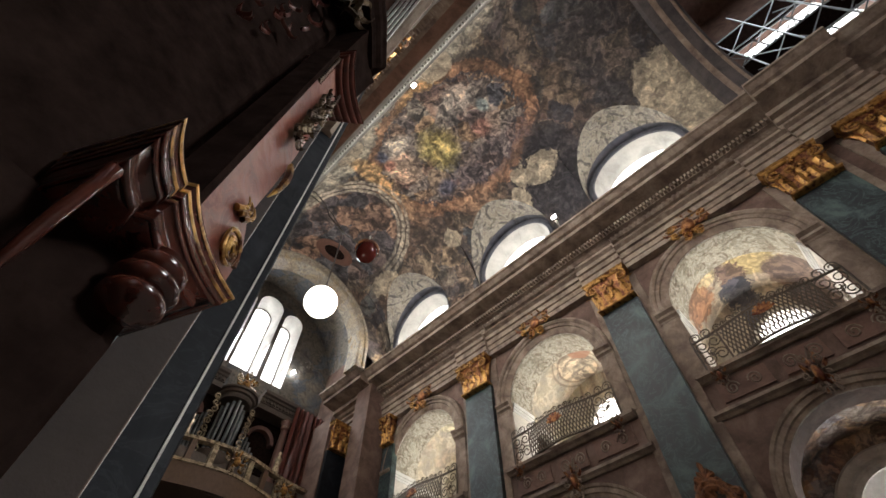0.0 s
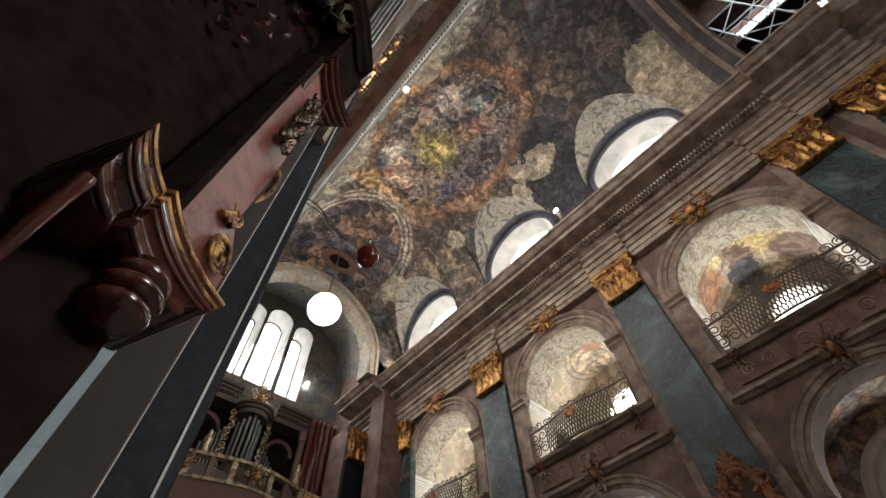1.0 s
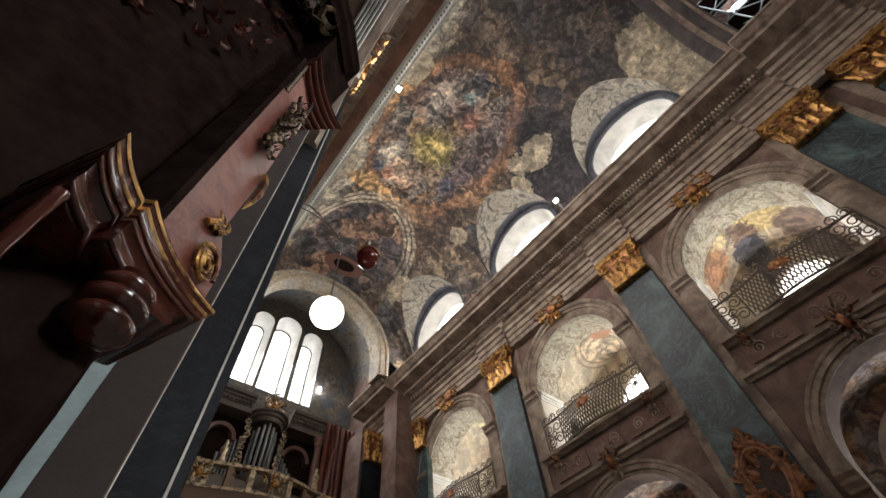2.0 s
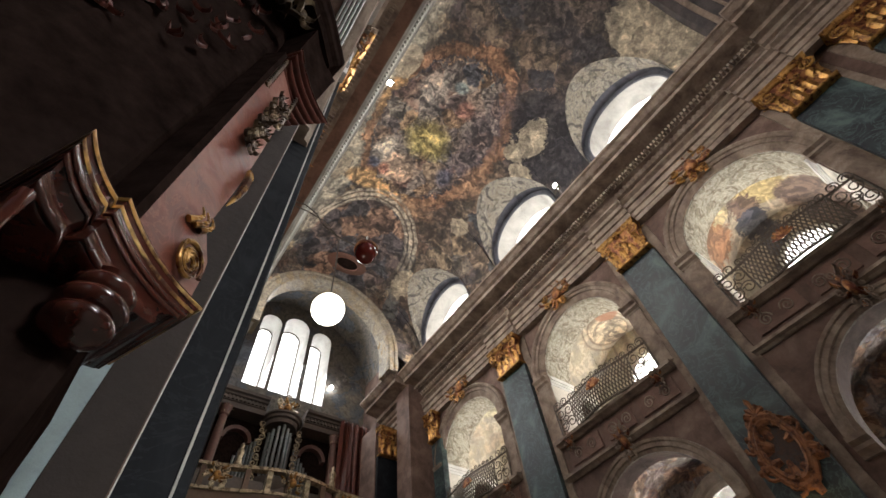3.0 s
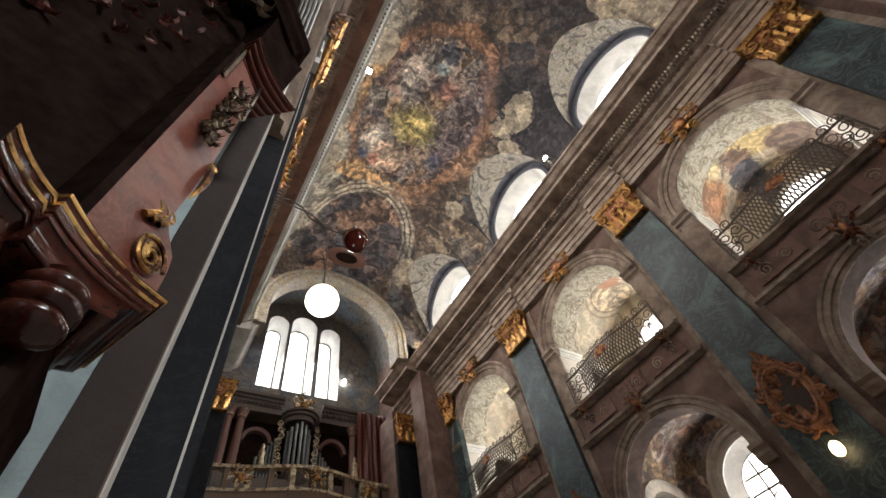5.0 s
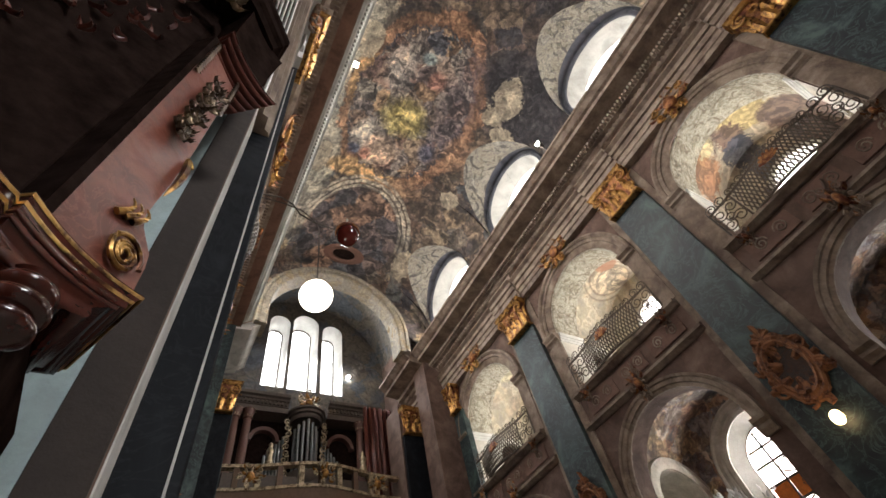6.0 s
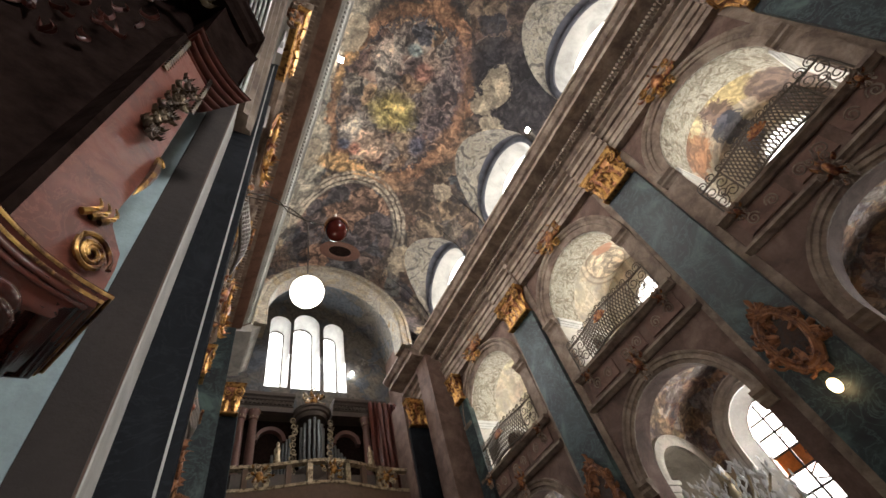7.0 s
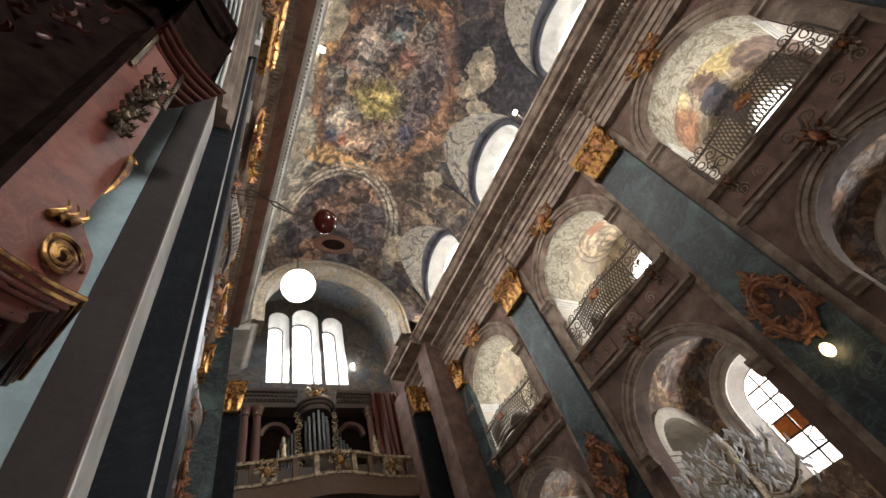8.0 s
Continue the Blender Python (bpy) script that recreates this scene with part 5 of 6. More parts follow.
part("corona_face", bm, RUSTBAND, ent)
bm = bmesh.new()
run(bm, -1, [(4.71, 15.975), (4.32, 16.03), (4.32, 16.012), (4.71, 15.955)], -4.5, 15.2)
part("soffit_band", bm, RUSTBAND, ent, "rust-brown painted band under the cornice")
bm = bmesh.new()
run(bm, -1, [(4.293, 16.164), (4.293, 16.2), (4.19, 16.226), (4.1, 16.29), (4.01, 16.372), (3.94, 16.392), (3.94, 16.45), (3.96, 16.45), (4.06, 16.38), (4.19, 16.25), (4.29, 16.22)], -4.5, 15.2)
part("white_edge", bm, REVEAL, ent, "white moulded cornice edge")
bm = bmesh.new()
for k in range(146):
    y = -4.4 + 0.134 * k
    lathe(bm, [(0.004, -0.05), (0.04, -0.03), (0.052, 0.0), (0.04, 0.03), (0.004, 0.05)], (sx(-1, 4.1), y, 16.27), 6)
part("bead_row", bm, REVEAL, ent)

# ---------------------------------------------------------------- crossing behind the nave
bm = bmesh.new()
prof = [(5.1, -5.4), (5.1, -4.3), (5.22, -4.22), (5.6, -4.22), (5.6, -5.4)]
loft(bm, [[(CX + r * math.cos(math.pi * i / 40), y, VZ + r * math.sin(math.pi * i / 40)) for r, y in prof] for i in range(41)])
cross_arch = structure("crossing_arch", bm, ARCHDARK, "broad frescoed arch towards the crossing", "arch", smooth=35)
for y0, y1, mat in ((-4.82, -4.62, STONE), (-5.3, -5.2, STONE)):
    bm = bmesh.new()
    loft(bm, [[(CX + r * math.cos(math.pi * i / 40), y, VZ + r * math.sin(math.pi * i / 40)) for r, y in ((5.14, y0), (5.04, y0), (5.02, (y0 + y1) / 2), (5.04, y1), (5.14, y1))] for i in range(41)])
    part("arch_fillet", bm, mat, cross_arch, "pale moulded fillet along the arch", smooth=50)
for s in (1, -1):
    bm = bmesh.new()
    run(bm, s, [(u - 0.25, z + 0.004) for u, z in ENT], -6.9, -4.4)
    structure("crossing_entablature", bm, STONE, "moulded cornice that breaks forward at the crossing", "entablature")
    bm = bmesh.new()
    run(bm, s, [(u + 0.2, z + 0.002) for u, z in ENT], YB, -6.9)
    structure("crossing_entablature", bm, STONE, "moulded cornice along the crossing", "entablature")
# ceiling left open for an unseen roof light, added to light the crossing
bm = bmesh.new()
for x0, x1, y0, y1 in ((-8, CX - 2.2, YB, Y0), (CX + 2.2, 20, YB, Y0), (CX - 2.2, CX + 2.2, YB, -11.5), (CX - 2.2, CX + 2.2, -7.1, Y0)):
    box(bm, x0, x1, y0, y1, 27.0, 27.4)
structure("crossing_ceiling", bm, PLASTER, "plain ceiling of the crossing with an added, unseen roof light", "ceiling")
structure("backdrop", boxed(CX - 2.6, CX + 2.6, -11.9, -6.7, 27.8, 27.85), GLOW, "bright panel beyond the added, unseen roof light", "backdrop")
bm = bmesh.new()
for z0, z1, y0, y1 in ((17.5, 18.6, YB, -5.4), (23.6, 27, YB, -5.4), (18.6, 23.6, YB, -10.2), (18.6, 23.6, -6.6, -5.4)):
    box(bm, sx(1, WF + 0.3), sx(1, WB), y0, y1, z0, z1)
box(bm, sx(-1, WB), sx(-1, WF + 0.3), YB, -5.4, 17.5, 27)
box(bm, sx(-1, WB), sx(1, WB), -5.4, -5.0, 22.0, 27)
structure("crossing_wall", bm, PLASTER, "upper plaster walls of the crossing with a wide window", "wall")
structure("backdrop", boxed(sx(1, WB + 0.3), sx(1, WB + 0.35), -10.6, -6.2, 18, 24), GLOW, "bright overcast daylight beyond the window", "backdrop")
scaf = thing("scaffolding", (10.6, -7.0, 16.5), "galvanised tube scaffolding on the crossing cornice before a bright window", "scaffolding")
inv = Vector((-10.6, 7.0, -16.5))
n_ = 0
for x in (10.3, 11.2):
    for y in (-5.7, -6.9, -8.1, -9.3):
        bm = bmesh.new()
        tube(bm, [Vector((x, y, 16.5)) + inv, Vector((x, y, 22.5)) + inv], 0.035, 6)
        part("standard", bm, STEEL, scaf)
    for z in (17.3, 18.6, 19.9, 21.2):
        bm = bmesh.new()
        tube(bm, [Vector((x, -5.4, z)) + inv, Vector((x, -9.6, z)) + inv], 0.03, 6)
        part("ledger", bm, STEEL, scaf)
    for k in range(3):
        for z in (17.3, 18.6, 19.9):
            bm = bmesh.new()
            tube(bm, [Vector((x, -5.7 - 1.2 * k, z)) + inv, Vector((x, -6.9 - 1.2 * k, z + 1.3)) + inv], 0.025, 6)
            part("brace", bm, STEEL, scaf)
rng = random.Random(44)
for k in range(16):
    y, z, x = rng.uniform(-9.4, -6.2), rng.uniform(17.2, 20.6), rng.choice((10.34, 10.75, 11.16))
    bm = bmesh.new()
    tube(bm, [Vector((x, y, z)) + inv, Vector((x + rng.uniform(-0.1, 0.1), y + rng.uniform(-1.4, 1.4), z + rng.uniform(0.6, 2.2))) + inv], 0.022, 6)
    part("brace", bm, STEEL, scaf)
for z in (18.65, 21.25):
    part("deck_board", boxed(-0.3, 0.6, -2.6, 1.6, z - 16.5, z - 16.46), WOODDARK, scaf)

# pale strip added to draw the thin bright line beside the shaft
edge = new("pilaster_edge_strip")
tagged(edge, "thin pale strip set along a bright line beside the slate-blue shaft", "moulding", kind="structure")
part("bright_line", boxed(0.364, 0.374, 1.824, 1.834, 1.0, 8.1), GREYSTONE, edge)

# lining of the archway beside the altar; the brown strip is coloured-in shadow
pier = new("archway_lining")
tagged(pier, "archway reveal, dark brown shadow strip at the edge and grey-blue within", "reveal", kind="structure")
part("shadow_border", boxed(0.007, 0.175, 1.519, 1.53, 0, 5.7), BROWNSHADE, pier)
part("blue_field", boxed(-1.0, 0.005, 1.521, 1.53, 0, 5.7), BLUEGREY, pier)

arch = new("archway_mouldings")
tagged(arch, "white fluted mouldings along the archway and beside the pilaster", "moulding", kind="structure")
for j in range(5):
    x0 = 0.0 + 0.042 * j
    bm = bmesh.new()
    rings = []
    for i in range(15):
        a = math.radians(2 + 4.2 * i)
        rings.append([(x, -0.5 + r * math.cos(a), 5.7 + r * math.sin(a)) for x, r in ((x0, 2.04), (x0 + 0.006, 1.985), (x0 + 0.02, 1.965), (x0 + 0.03, 1.985), (x0 + 0.032, 2.04))])
    loft(bm, rings)
    part("archivolt_fillet", bm, WHITE, arch)
for j in range(6):
    x0 = 0.06 + 0.062 * j
    bm = bmesh.new()
    loft(bm, [[(x0, 1.66, z), (x0 + 0.008, 1.56, z), (x0 + 0.025, 1.535, z), (x0 + 0.042, 1.56, z), (x0 + 0.05, 1.66, z)] for z in (8.15 + 0.05 * j, 12.6)])
    part("upright_fillet", bm, WHITE, arch)
part("backing_strip", boxed(0.06, 0.43, 1.64, 1.8, 8.12, 12.6), GREYSTONE, arch)

# ---------------------------------------------------------------- side altar in the archway
altar = thing("side_altar", (-0.4, 1.0, 0.0), "dark carved wooden side altar with red marble panels and gilding", "altar")
AO = Vector((-0.4, 1.0, 0.0))


def altar_part(name, bm, mat, label="", smooth=None, parent=None):
    if parent is None:
        bmesh.ops.translate(bm, vec=-AO, verts=bm.verts)
        return part(name, bm, mat, altar, label, smooth)
    bmesh.ops.translate(bm, vec=-AO, verts=bm.verts)
    return part(name, bm, mat, parent, label, smooth)


def stack(bm, plan, centre, levels):
    """Mouldings round a plan: rings scaled about a centre at each (scale, height)."""
    loft(bm, [[(centre[0] + (x - centre[0]) * k, centre[1] + (y - centre[1]) * k, z) for x, y in plan] for k, z in levels])


def hollow(p, q, sag, n=9):
    """Points of a hollow front from p to q."""
    p, q = Vector(p), Vector(q)
    d = (q - p).normalized()
    inward = Vector((-d.y, d.x))
    return [tuple(p.lerp(q, i / (n - 1)) + inward * sag * 4 * (i / (n - 1)) * (1 - i / (n - 1))) for i in range(n)]


def beads(k0, z0, k1, z1, count, amp):
    """A sloping row of rounded mouldings from (k0, z0) to (k1, z1)."""
    out = []
    for i in range(count * 6 + 1):
        f = i / (count * 6)
        h = abs(math.sin(math.pi * count * f)) ** 0.7
        out.append((k0 + (k1 - k0) * f + amp * h * 2.2, z0 + (z1 - z0) * f - amp * h * 0.5))
    return out


LOW = hollow((-0.071, 0.721), (0.167, 0.969), 0.024) + [(0.02, 1.3), (-0.4, 1.3), (-0.4, 0.9)]
LOWLEFT = hollow((-0.16, 0.577), (-0.088, 0.715), 0.010) + [(-0.1, 0.95), (-0.36, 1.05), (-0.30, 0.82)]
CL = (-0.2, 1.05)
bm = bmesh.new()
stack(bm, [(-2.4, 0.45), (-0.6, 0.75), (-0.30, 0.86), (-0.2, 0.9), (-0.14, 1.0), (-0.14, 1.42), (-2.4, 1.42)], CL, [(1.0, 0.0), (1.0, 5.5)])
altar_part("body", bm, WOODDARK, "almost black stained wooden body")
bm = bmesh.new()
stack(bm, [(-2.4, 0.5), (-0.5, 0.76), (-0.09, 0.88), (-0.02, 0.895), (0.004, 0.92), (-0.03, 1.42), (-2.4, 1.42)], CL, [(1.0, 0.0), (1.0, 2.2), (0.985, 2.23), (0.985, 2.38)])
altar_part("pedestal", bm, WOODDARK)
STEPS = [(0.56, -0.137)] + beads(0.59, -0.134, 0.72, -0.102, 1, 0.03) + [(0.735, -0.1), (0.80, -0.082)] + beads(0.815, -0.08, 0.915, -0.046, 2, 0.014) + [(0.925, -0.044), (0.995, -0.008), (1.0, 0.0), (0.7, 0.004)]
for plan, centre, top in ((LOW, (-0.13, 0.85), 2.53), (LOWLEFT, (-0.21, 0.81), 2.505)):
    bm = bmesh.new()
    stack(bm, plan, centre, [(k, top + z) for k, z in STEPS])
    cornice = altar_part("lower_entablature", bm, GLOSSRED, "red-brown lacquered hollow cornice with rounded mouldings", smooth=55)
    # two narrow gold-coloured fillets near the rim
    for k0, z in ((0.948, -0.034), (0.998, -0.008)):
        bm = bmesh.new()
        stack(bm, plan, centre, [(k0 - 0.014, top + z + 0.003), (k0 - 0.011, top + z - 0.006), (k0 - 0.002, top + z - 0.008), (k0 + 0.008, top + z - 0.004), (k0 + 0.011, top + z + 0.002), (k0 + 0.004, top + z + 0.005)])
        altar_part("gold_coloured_fillet", bm, GILT, "bright rounded gold-coloured fillet", smooth=70, parent=cornice)
# turned vase under it
for (x, y, f) in ((-0.02, 0.86, 0.8),):
    bm = bmesh.new()
    prof = [(0.01, 2.222), (0.025, 2.228), (0.036, 2.236)]
    for i in range(37):
        z = 2.24 + 0.15 * i / 36
        prof.append((f * (0.050 + 0.016 * math.sin(i / 36 * math.pi) + 0.024 * abs(math.sin(i / 36 * math.pi * 3)) ** 0.75), z))
    lathe(bm, prof + [(0.05, 2.40)], (x, y, 0), 28)
    altar_part("turned_pendant", bm, GLOSSRED, "glossy red turned pendant with swelling rings", smooth=50)
bm = bmesh.new()
tube(bm, [(-0.185, 0.70, 2.41), (-0.183, 0.675, 2.36), (-0.19, 0.70, 2.30), (-0.195, 0.735, 2.25), (-0.20, 0.775, 2.20), (-0.205, 0.80, 2.165), (-0.205, 0.83, 2.15), (-0.20, 0.86, 2.16)], 0.015, 12, lambda f: 1.0 - 0.6 * f + 0.25 * math.sin(f * 3.1))
altar_part("scroll_bracket", bm, GLOSSRED, "curved red lacquered bracket", smooth=70)
# red marble pilaster with gilt scrolls
E1, N1 = Vector((0.62, 0.785, 0)), Vector((0.785, -0.62, 0))
P0 = Vector((-0.05, 0.78, 0))


def on_panel(a, n, z):
    return P0 + E1 * a + N1 * n + Vector((0, 0, z))


def slab(a0, a1, n0, n1, z0, z1):
    bm = bmesh.new()
    loft(bm, [[on_panel(a, n, z) for a, n in ((a0, n0), (a1, n0), (a1, n1), (a0, n1))] for z in (z0, z1)])
    return bm


altar_part("red_panel", slab(0.0, 0.132, -0.10, 0.0, 2.534, 4.2), RED, "polished salmon-red marble pilaster")
altar_part("dark_moulding", slab(-0.03, -0.002, -0.1, 0.012, 2.534, 4.3), WOODDARK, "dark glossy wooden edge moulding")
bm = bmesh.new()
edge = [(0.225, 4.2), (0.225, 3.34), (0.222, 3.22), (0.214, 3.06), (0.204, 2.92), (0.2, 2.84), (0.215, 2.795), (0.245, 2.765), (0.278, 2.735), (0.288, 2.68), (0.29, 2.6), (0.29, 2.534)]
rows = [[on_panel(0.132, n, z) for n in (-0.05, -0.001)] + [on_panel(a, n, z) for n in (-0.001, -0.05)] for a, z in edge]
loft(bm, [[r[0], r[1], r[2], r[3]] for r in rows])
altar_part("scrolled_ear", bm, RED, "red scrolled side bracket")
bm = bmesh.new()
for r0, th in ((0.066, 0.008), (0.04, 0.007)):
    tube(bm, [on_panel(0.195 + r0 * (1 - i / 34) * math.cos(i * 0.42), 0.015, 2.628 + 1.15 * r0 * (1 - i / 34) * math.sin(i * 0.42)) for i in range(26)], th, 6)
altar_part("volute", bm, GILT, "gilded volute")
for k in range(3):
    bm = bmesh.new()
    tube(bm, [on_panel(0.112 + 0.028 * k + 0.03 * math.sin(f * 2.4), 0.008 + 0.012 * math.sin(f * 3.1), 2.725 + 0.012 * k + 0.10 * f) for f in (0, 0.2, 0.4, 0.6, 0.8, 1.0)], 0.011, 6, lambda f: 1.1 - 0.9 * f)
    altar_part("gilt_leaf", bm, GILT)
bm = bmesh.new()
tube(bm, [on_panel(0.216 - 0.012 * f * f, 0.012 + 0.02 * math.sin(f * 3.1), 3.24 - 0.28 * f) for f in (0, 0.15, 0.3, 0.5, 0.7, 0.85, 1.0)], 0.02, 6, lambda f: 0.6 + 1.2 * f - 1.7 * f * f)
altar_part("gilt_leaf", bm, GILT)
bm = bmesh.new()
tube(bm, [on_panel(0.222 + 0.022 * (1 - i / 16) * math.cos(i * 0.55), 0.015, 3.235 + 0.026 * (1 - i / 16) * math.sin(i * 0.55)) for i in range(14)], 0.006, 6)
altar_part("volute", bm, GILT)
rng = random.Random(5)
for k in range(22):
    bm = bmesh.new()
    f = k / 21
    c = on_panel(0.105 + 0.032 * math.sin(k * 2.1) * (0.4 + 0.6 * f) + 0.04 * f, 0.03 + 0.015 * math.cos(k), 3.25 + 0.66 * f)
    for j in range(5):
        leaf_mesh(bm, Matrix.Translation(c) @ Matrix.Rotation(-0.66, 4, "Z") @ Matrix.Rotation(j * 1.257 + k, 4, "X"), 0.045, 0.016, 0.5, 0.005, 3)
    altar_part("flower", bm, DARKGILT, "dark bronzed carved flower" if k == 0 else "")
for a in (0.012, 0.222):
    for k in range(14):
        bm = bmesh.new()
        c = on_panel(a, 0.012, 3.78 + 0.036 * k)
        leaf_mesh(bm, Matrix.Translation(c) @ Matrix.Rotation(0.9, 4, "Z"), 0.035, 0.014, 0.6, 0.008, 2)
        altar_part("bead", bm, DARKGILT)
# upper cornice and the slab over it
TOP = hollow((0.006, 0.701), (0.312, 1.005), 0.03) + [(0.20, 1.05), (0.10, 1.10), (-0.3, 1.4), (-0.24, 1.0)]
CT = (-0.15, 1.05)
bm = bmesh.new()
stack(bm, TOP, (-0.16, 1.23), [(0.52, 4.195)] + [(k, 4.2 + z) for k, z in beads(0.56, 0.0, 0.94, 0.13, 5, 0.010)] + [(0.98, 4.335), (1.0, 4.342), (1.0, 4.37), (0.96, 4.375), (0.94, 4.395), (0.6, 4.40)])
upper = altar_part("upper_cornice", bm, WOODRED, "dark red lacquered hollow cornice with rounded mouldings", smooth=55)
bm = bmesh.new()
stack(bm, TOP, (-0.16, 1.23), [(1.002, 4.345), (1.012, 4.347), (1.012, 4.353), (1.002, 4.355)])
altar_part("edge_fillet", bm, GLOSSRED, parent=upper)
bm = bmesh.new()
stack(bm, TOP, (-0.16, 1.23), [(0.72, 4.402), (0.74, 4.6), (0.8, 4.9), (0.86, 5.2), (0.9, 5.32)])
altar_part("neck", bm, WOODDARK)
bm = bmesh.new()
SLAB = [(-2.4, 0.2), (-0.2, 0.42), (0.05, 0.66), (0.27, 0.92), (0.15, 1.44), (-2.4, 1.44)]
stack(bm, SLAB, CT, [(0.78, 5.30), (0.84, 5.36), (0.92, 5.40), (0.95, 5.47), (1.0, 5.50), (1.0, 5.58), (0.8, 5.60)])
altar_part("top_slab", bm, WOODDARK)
for k in range(30):
    bm = bmesh.new()
    x = rng.uniform(-0.75, -0.26)
    c = Vector((x, 0.80 + 0.2 * (x + 0.3) - rng.uniform(0.0, 0.012), rng.uniform(3.5, 5.05)))
    for j in range(3):
        leaf_mesh(bm, Matrix.Translation(c) @ Matrix.Rotation(-1.57 + rng.uniform(-0.5, 0.5), 4, "Z") @ Matrix.Rotation(rng.uniform(-2.6, 2.6), 4, "X"), 0.055, 0.015, 0.5, 0.006, 4)
    altar_part("carved_leaf", bm, WOODRED, "dark red carved leaf" if k == 0 else "")
for k in range(26):
    bm = bmesh.new()
    c = Vector((-0.12 - 0.05 * k * 0.8 + rng.uniform(-0.05, 0.05), 0.66 - 0.012 * k + rng.uniform(-0.06, 0.06), 4.95 + rng.uniform(-0.1, 0.3)))
    for j in range(3):
        leaf_mesh(bm, Matrix.Translation(c) @ Matrix.Rotation(rng.uniform(0, 6), 4, "Z") @ Matrix.Rotation(rng.uniform(-1.5, 1.5), 4, "X"), 0.12, 0.035, 0.6, 0.012, 4)
    altar_part("carved_leaf", bm, DARKGILT, "dark carved foliage in shadow" if k == 0 else "")
figure = thing("cherub_ornament", (-0.12, 0.86, 5.59), "silvered carved winged ornament on the altar's top", "ornament")
bm = bmesh.new()
lathe(bm, [(0.02, 0.0), (0.09, 0.03), (0.11, 0.12), (0.07, 0.2), (0.05, 0.24), (0.075, 0.3), (0.07, 0.36), (0.02, 0.4)], (0, 0, 0), 14)
part("body", bm, SILVER, figure, smooth=50)
for k in range(7):
    bm = bmesh.new()
    leaf_mesh(bm, Matrix.Translation((0.02, -0.03, 0.12 + 0.02 * k)) @ Matrix.Rotation(-0.8, 4, "Z") @ Matrix.Rotation(1.3 - 0.14 * k, 4, "X"), 0.26 - 0.015 * k, 0.035, 0.3, 0.012, 4)
    part("feather", bm, SILVER, figure)

# ---------------------------------------------------------------- lamps near the pier
globe = thing("globe_lamp", (1.08, 2.545, 4.50), "lit white opal globe lamp hung on a cable", "lamp")
bm = bmesh.new()
bmesh.ops.create_uvsphere(bm, u_segments=40, v_segments=24, radius=0.143)
part("globe", bm, LAMP, globe, smooth=180)
bm = bmesh.new()
lathe(bm, [(0.03, 0.133), (0.05, 0.138), (0.05, 0.155), (0.02, 0.17), (0.012, 0.24)], (0, 0, 0), 16)
part("cap", bm, IRON, globe)
bm = bmesh.new()
tube(bm, [(0, 0, 0.2), (0.0, 0.0, 0.6), (-0.01, 0.0, 1.02), (-0.06, 0.02, 1.2), (-0.2, 0.04, 1.36), (-0.4, 0.07, 1.44), (-0.69, 0.1, 1.46)], 0.007, 6)
part("bracket_arm", bm, IRON, globe, "thin curved iron bracket fixed to the pilaster")
red = thing("sanctuary_lamp", (1.33, 2.415, 5.36), "dark ruby glass sanctuary lamp hung in a brass ring", "lamp")
bm = bmesh.new()
lathe(bm, [(0.015, -0.10), (0.06, -0.095), (0.10, -0.05), (0.115, 0.0), (0.11, 0.05), (0.12, 0.06), (0.118, 0.075), (0.10, 0.07), (0.09, 0.0), (0.02, -0.06)], (0, 0, 0), 28)
part("glass_bowl", bm, REDGLASS, red, smooth=50)
bm = bmesh.new()
lathe(bm, [(0.112, 0.055), (0.128, 0.06), (0.128, 0.085), (0.112, 0.085)], (0, 0, 0), 28)
part("ring", bm, REDGOLD, red)
bm = bmesh.new()
tube(bm, [(0, 0, -0.04), (0, 0, 0.32)], 0.012, 8)
part("candle", bm, WHITE, red, "slim white candle")
bm = bmesh.new()
tube(bm, [(-0.12, 0, 0.06), (-0.3, 0.05, 0.14), (-0.48, 0.1, 0.3), (-0.56, 0.13, 0.5), (-0.7, 0.16, 0.62), (-0.94, 0.19, 0.6)], 0.008, 6)
part("bracket_arm", bm, IRON, red, "thin curved iron arm fixed to the pilaster")

# flood lamps standing on the cornices
for (x, y) in ((9.95, 3.15),):
    f = thing("flood_lamp", (x, y, CORN), "small lit flood lamp standing on the cornice", "lamp", "flood lamps")
    part("stand", boxed(-0.04, 0.04, -0.04, 0.04, 0.0, 0.7 if x > 5 else 0.9), IRON, f)
    z = 0.8 if x > 5 else 1.0
    part("housing", boxed(-0.1, 0.1, -0.1, 0.1, z - 0.1, z + 0.12), IRON, f)
    d = -1 if x > 5 else 1
    part("lens", boxed(min(d * 0.1, d * 0.13), max(d * 0.1, d * 0.13), -0.09, 0.09, z - 0.1, z + 0.1), FLOOD, f, "bright lens")
f = thing("flood_lamp", (2.62, 4.22, 20.9), "small lit flood lamp fixed to the vault", "lamp", "flood lamps")
part("housing", boxed(-0.12, 0.1, -0.12, 0.12, -0.02, 0.2), IRON, f)
part("lens", boxed(-0.1, 0.09, -0.1, 0.1, -0.045, -0.02), FLOOD, f, "bright lens")
f = thing("flood_lamp", (7.9, YE - 0.12, 18.9), "small lit flood lamp fixed beside the organ window", "lamp", "flood lamps")
part("bracket", boxed(0.7, 0.74, 0.0, 0.12, -0.02, 0.02), IRON, f)
bm = bmesh.new()
bmesh.ops.create_uvsphere(bm, u_segments=16, v_segments=10, radius=0.11)
bmesh.ops.translate(bm, vec=(0.72, -0.08, 0), verts=bm.verts)
part("lens", bm, FLOOD, f, smooth=180)
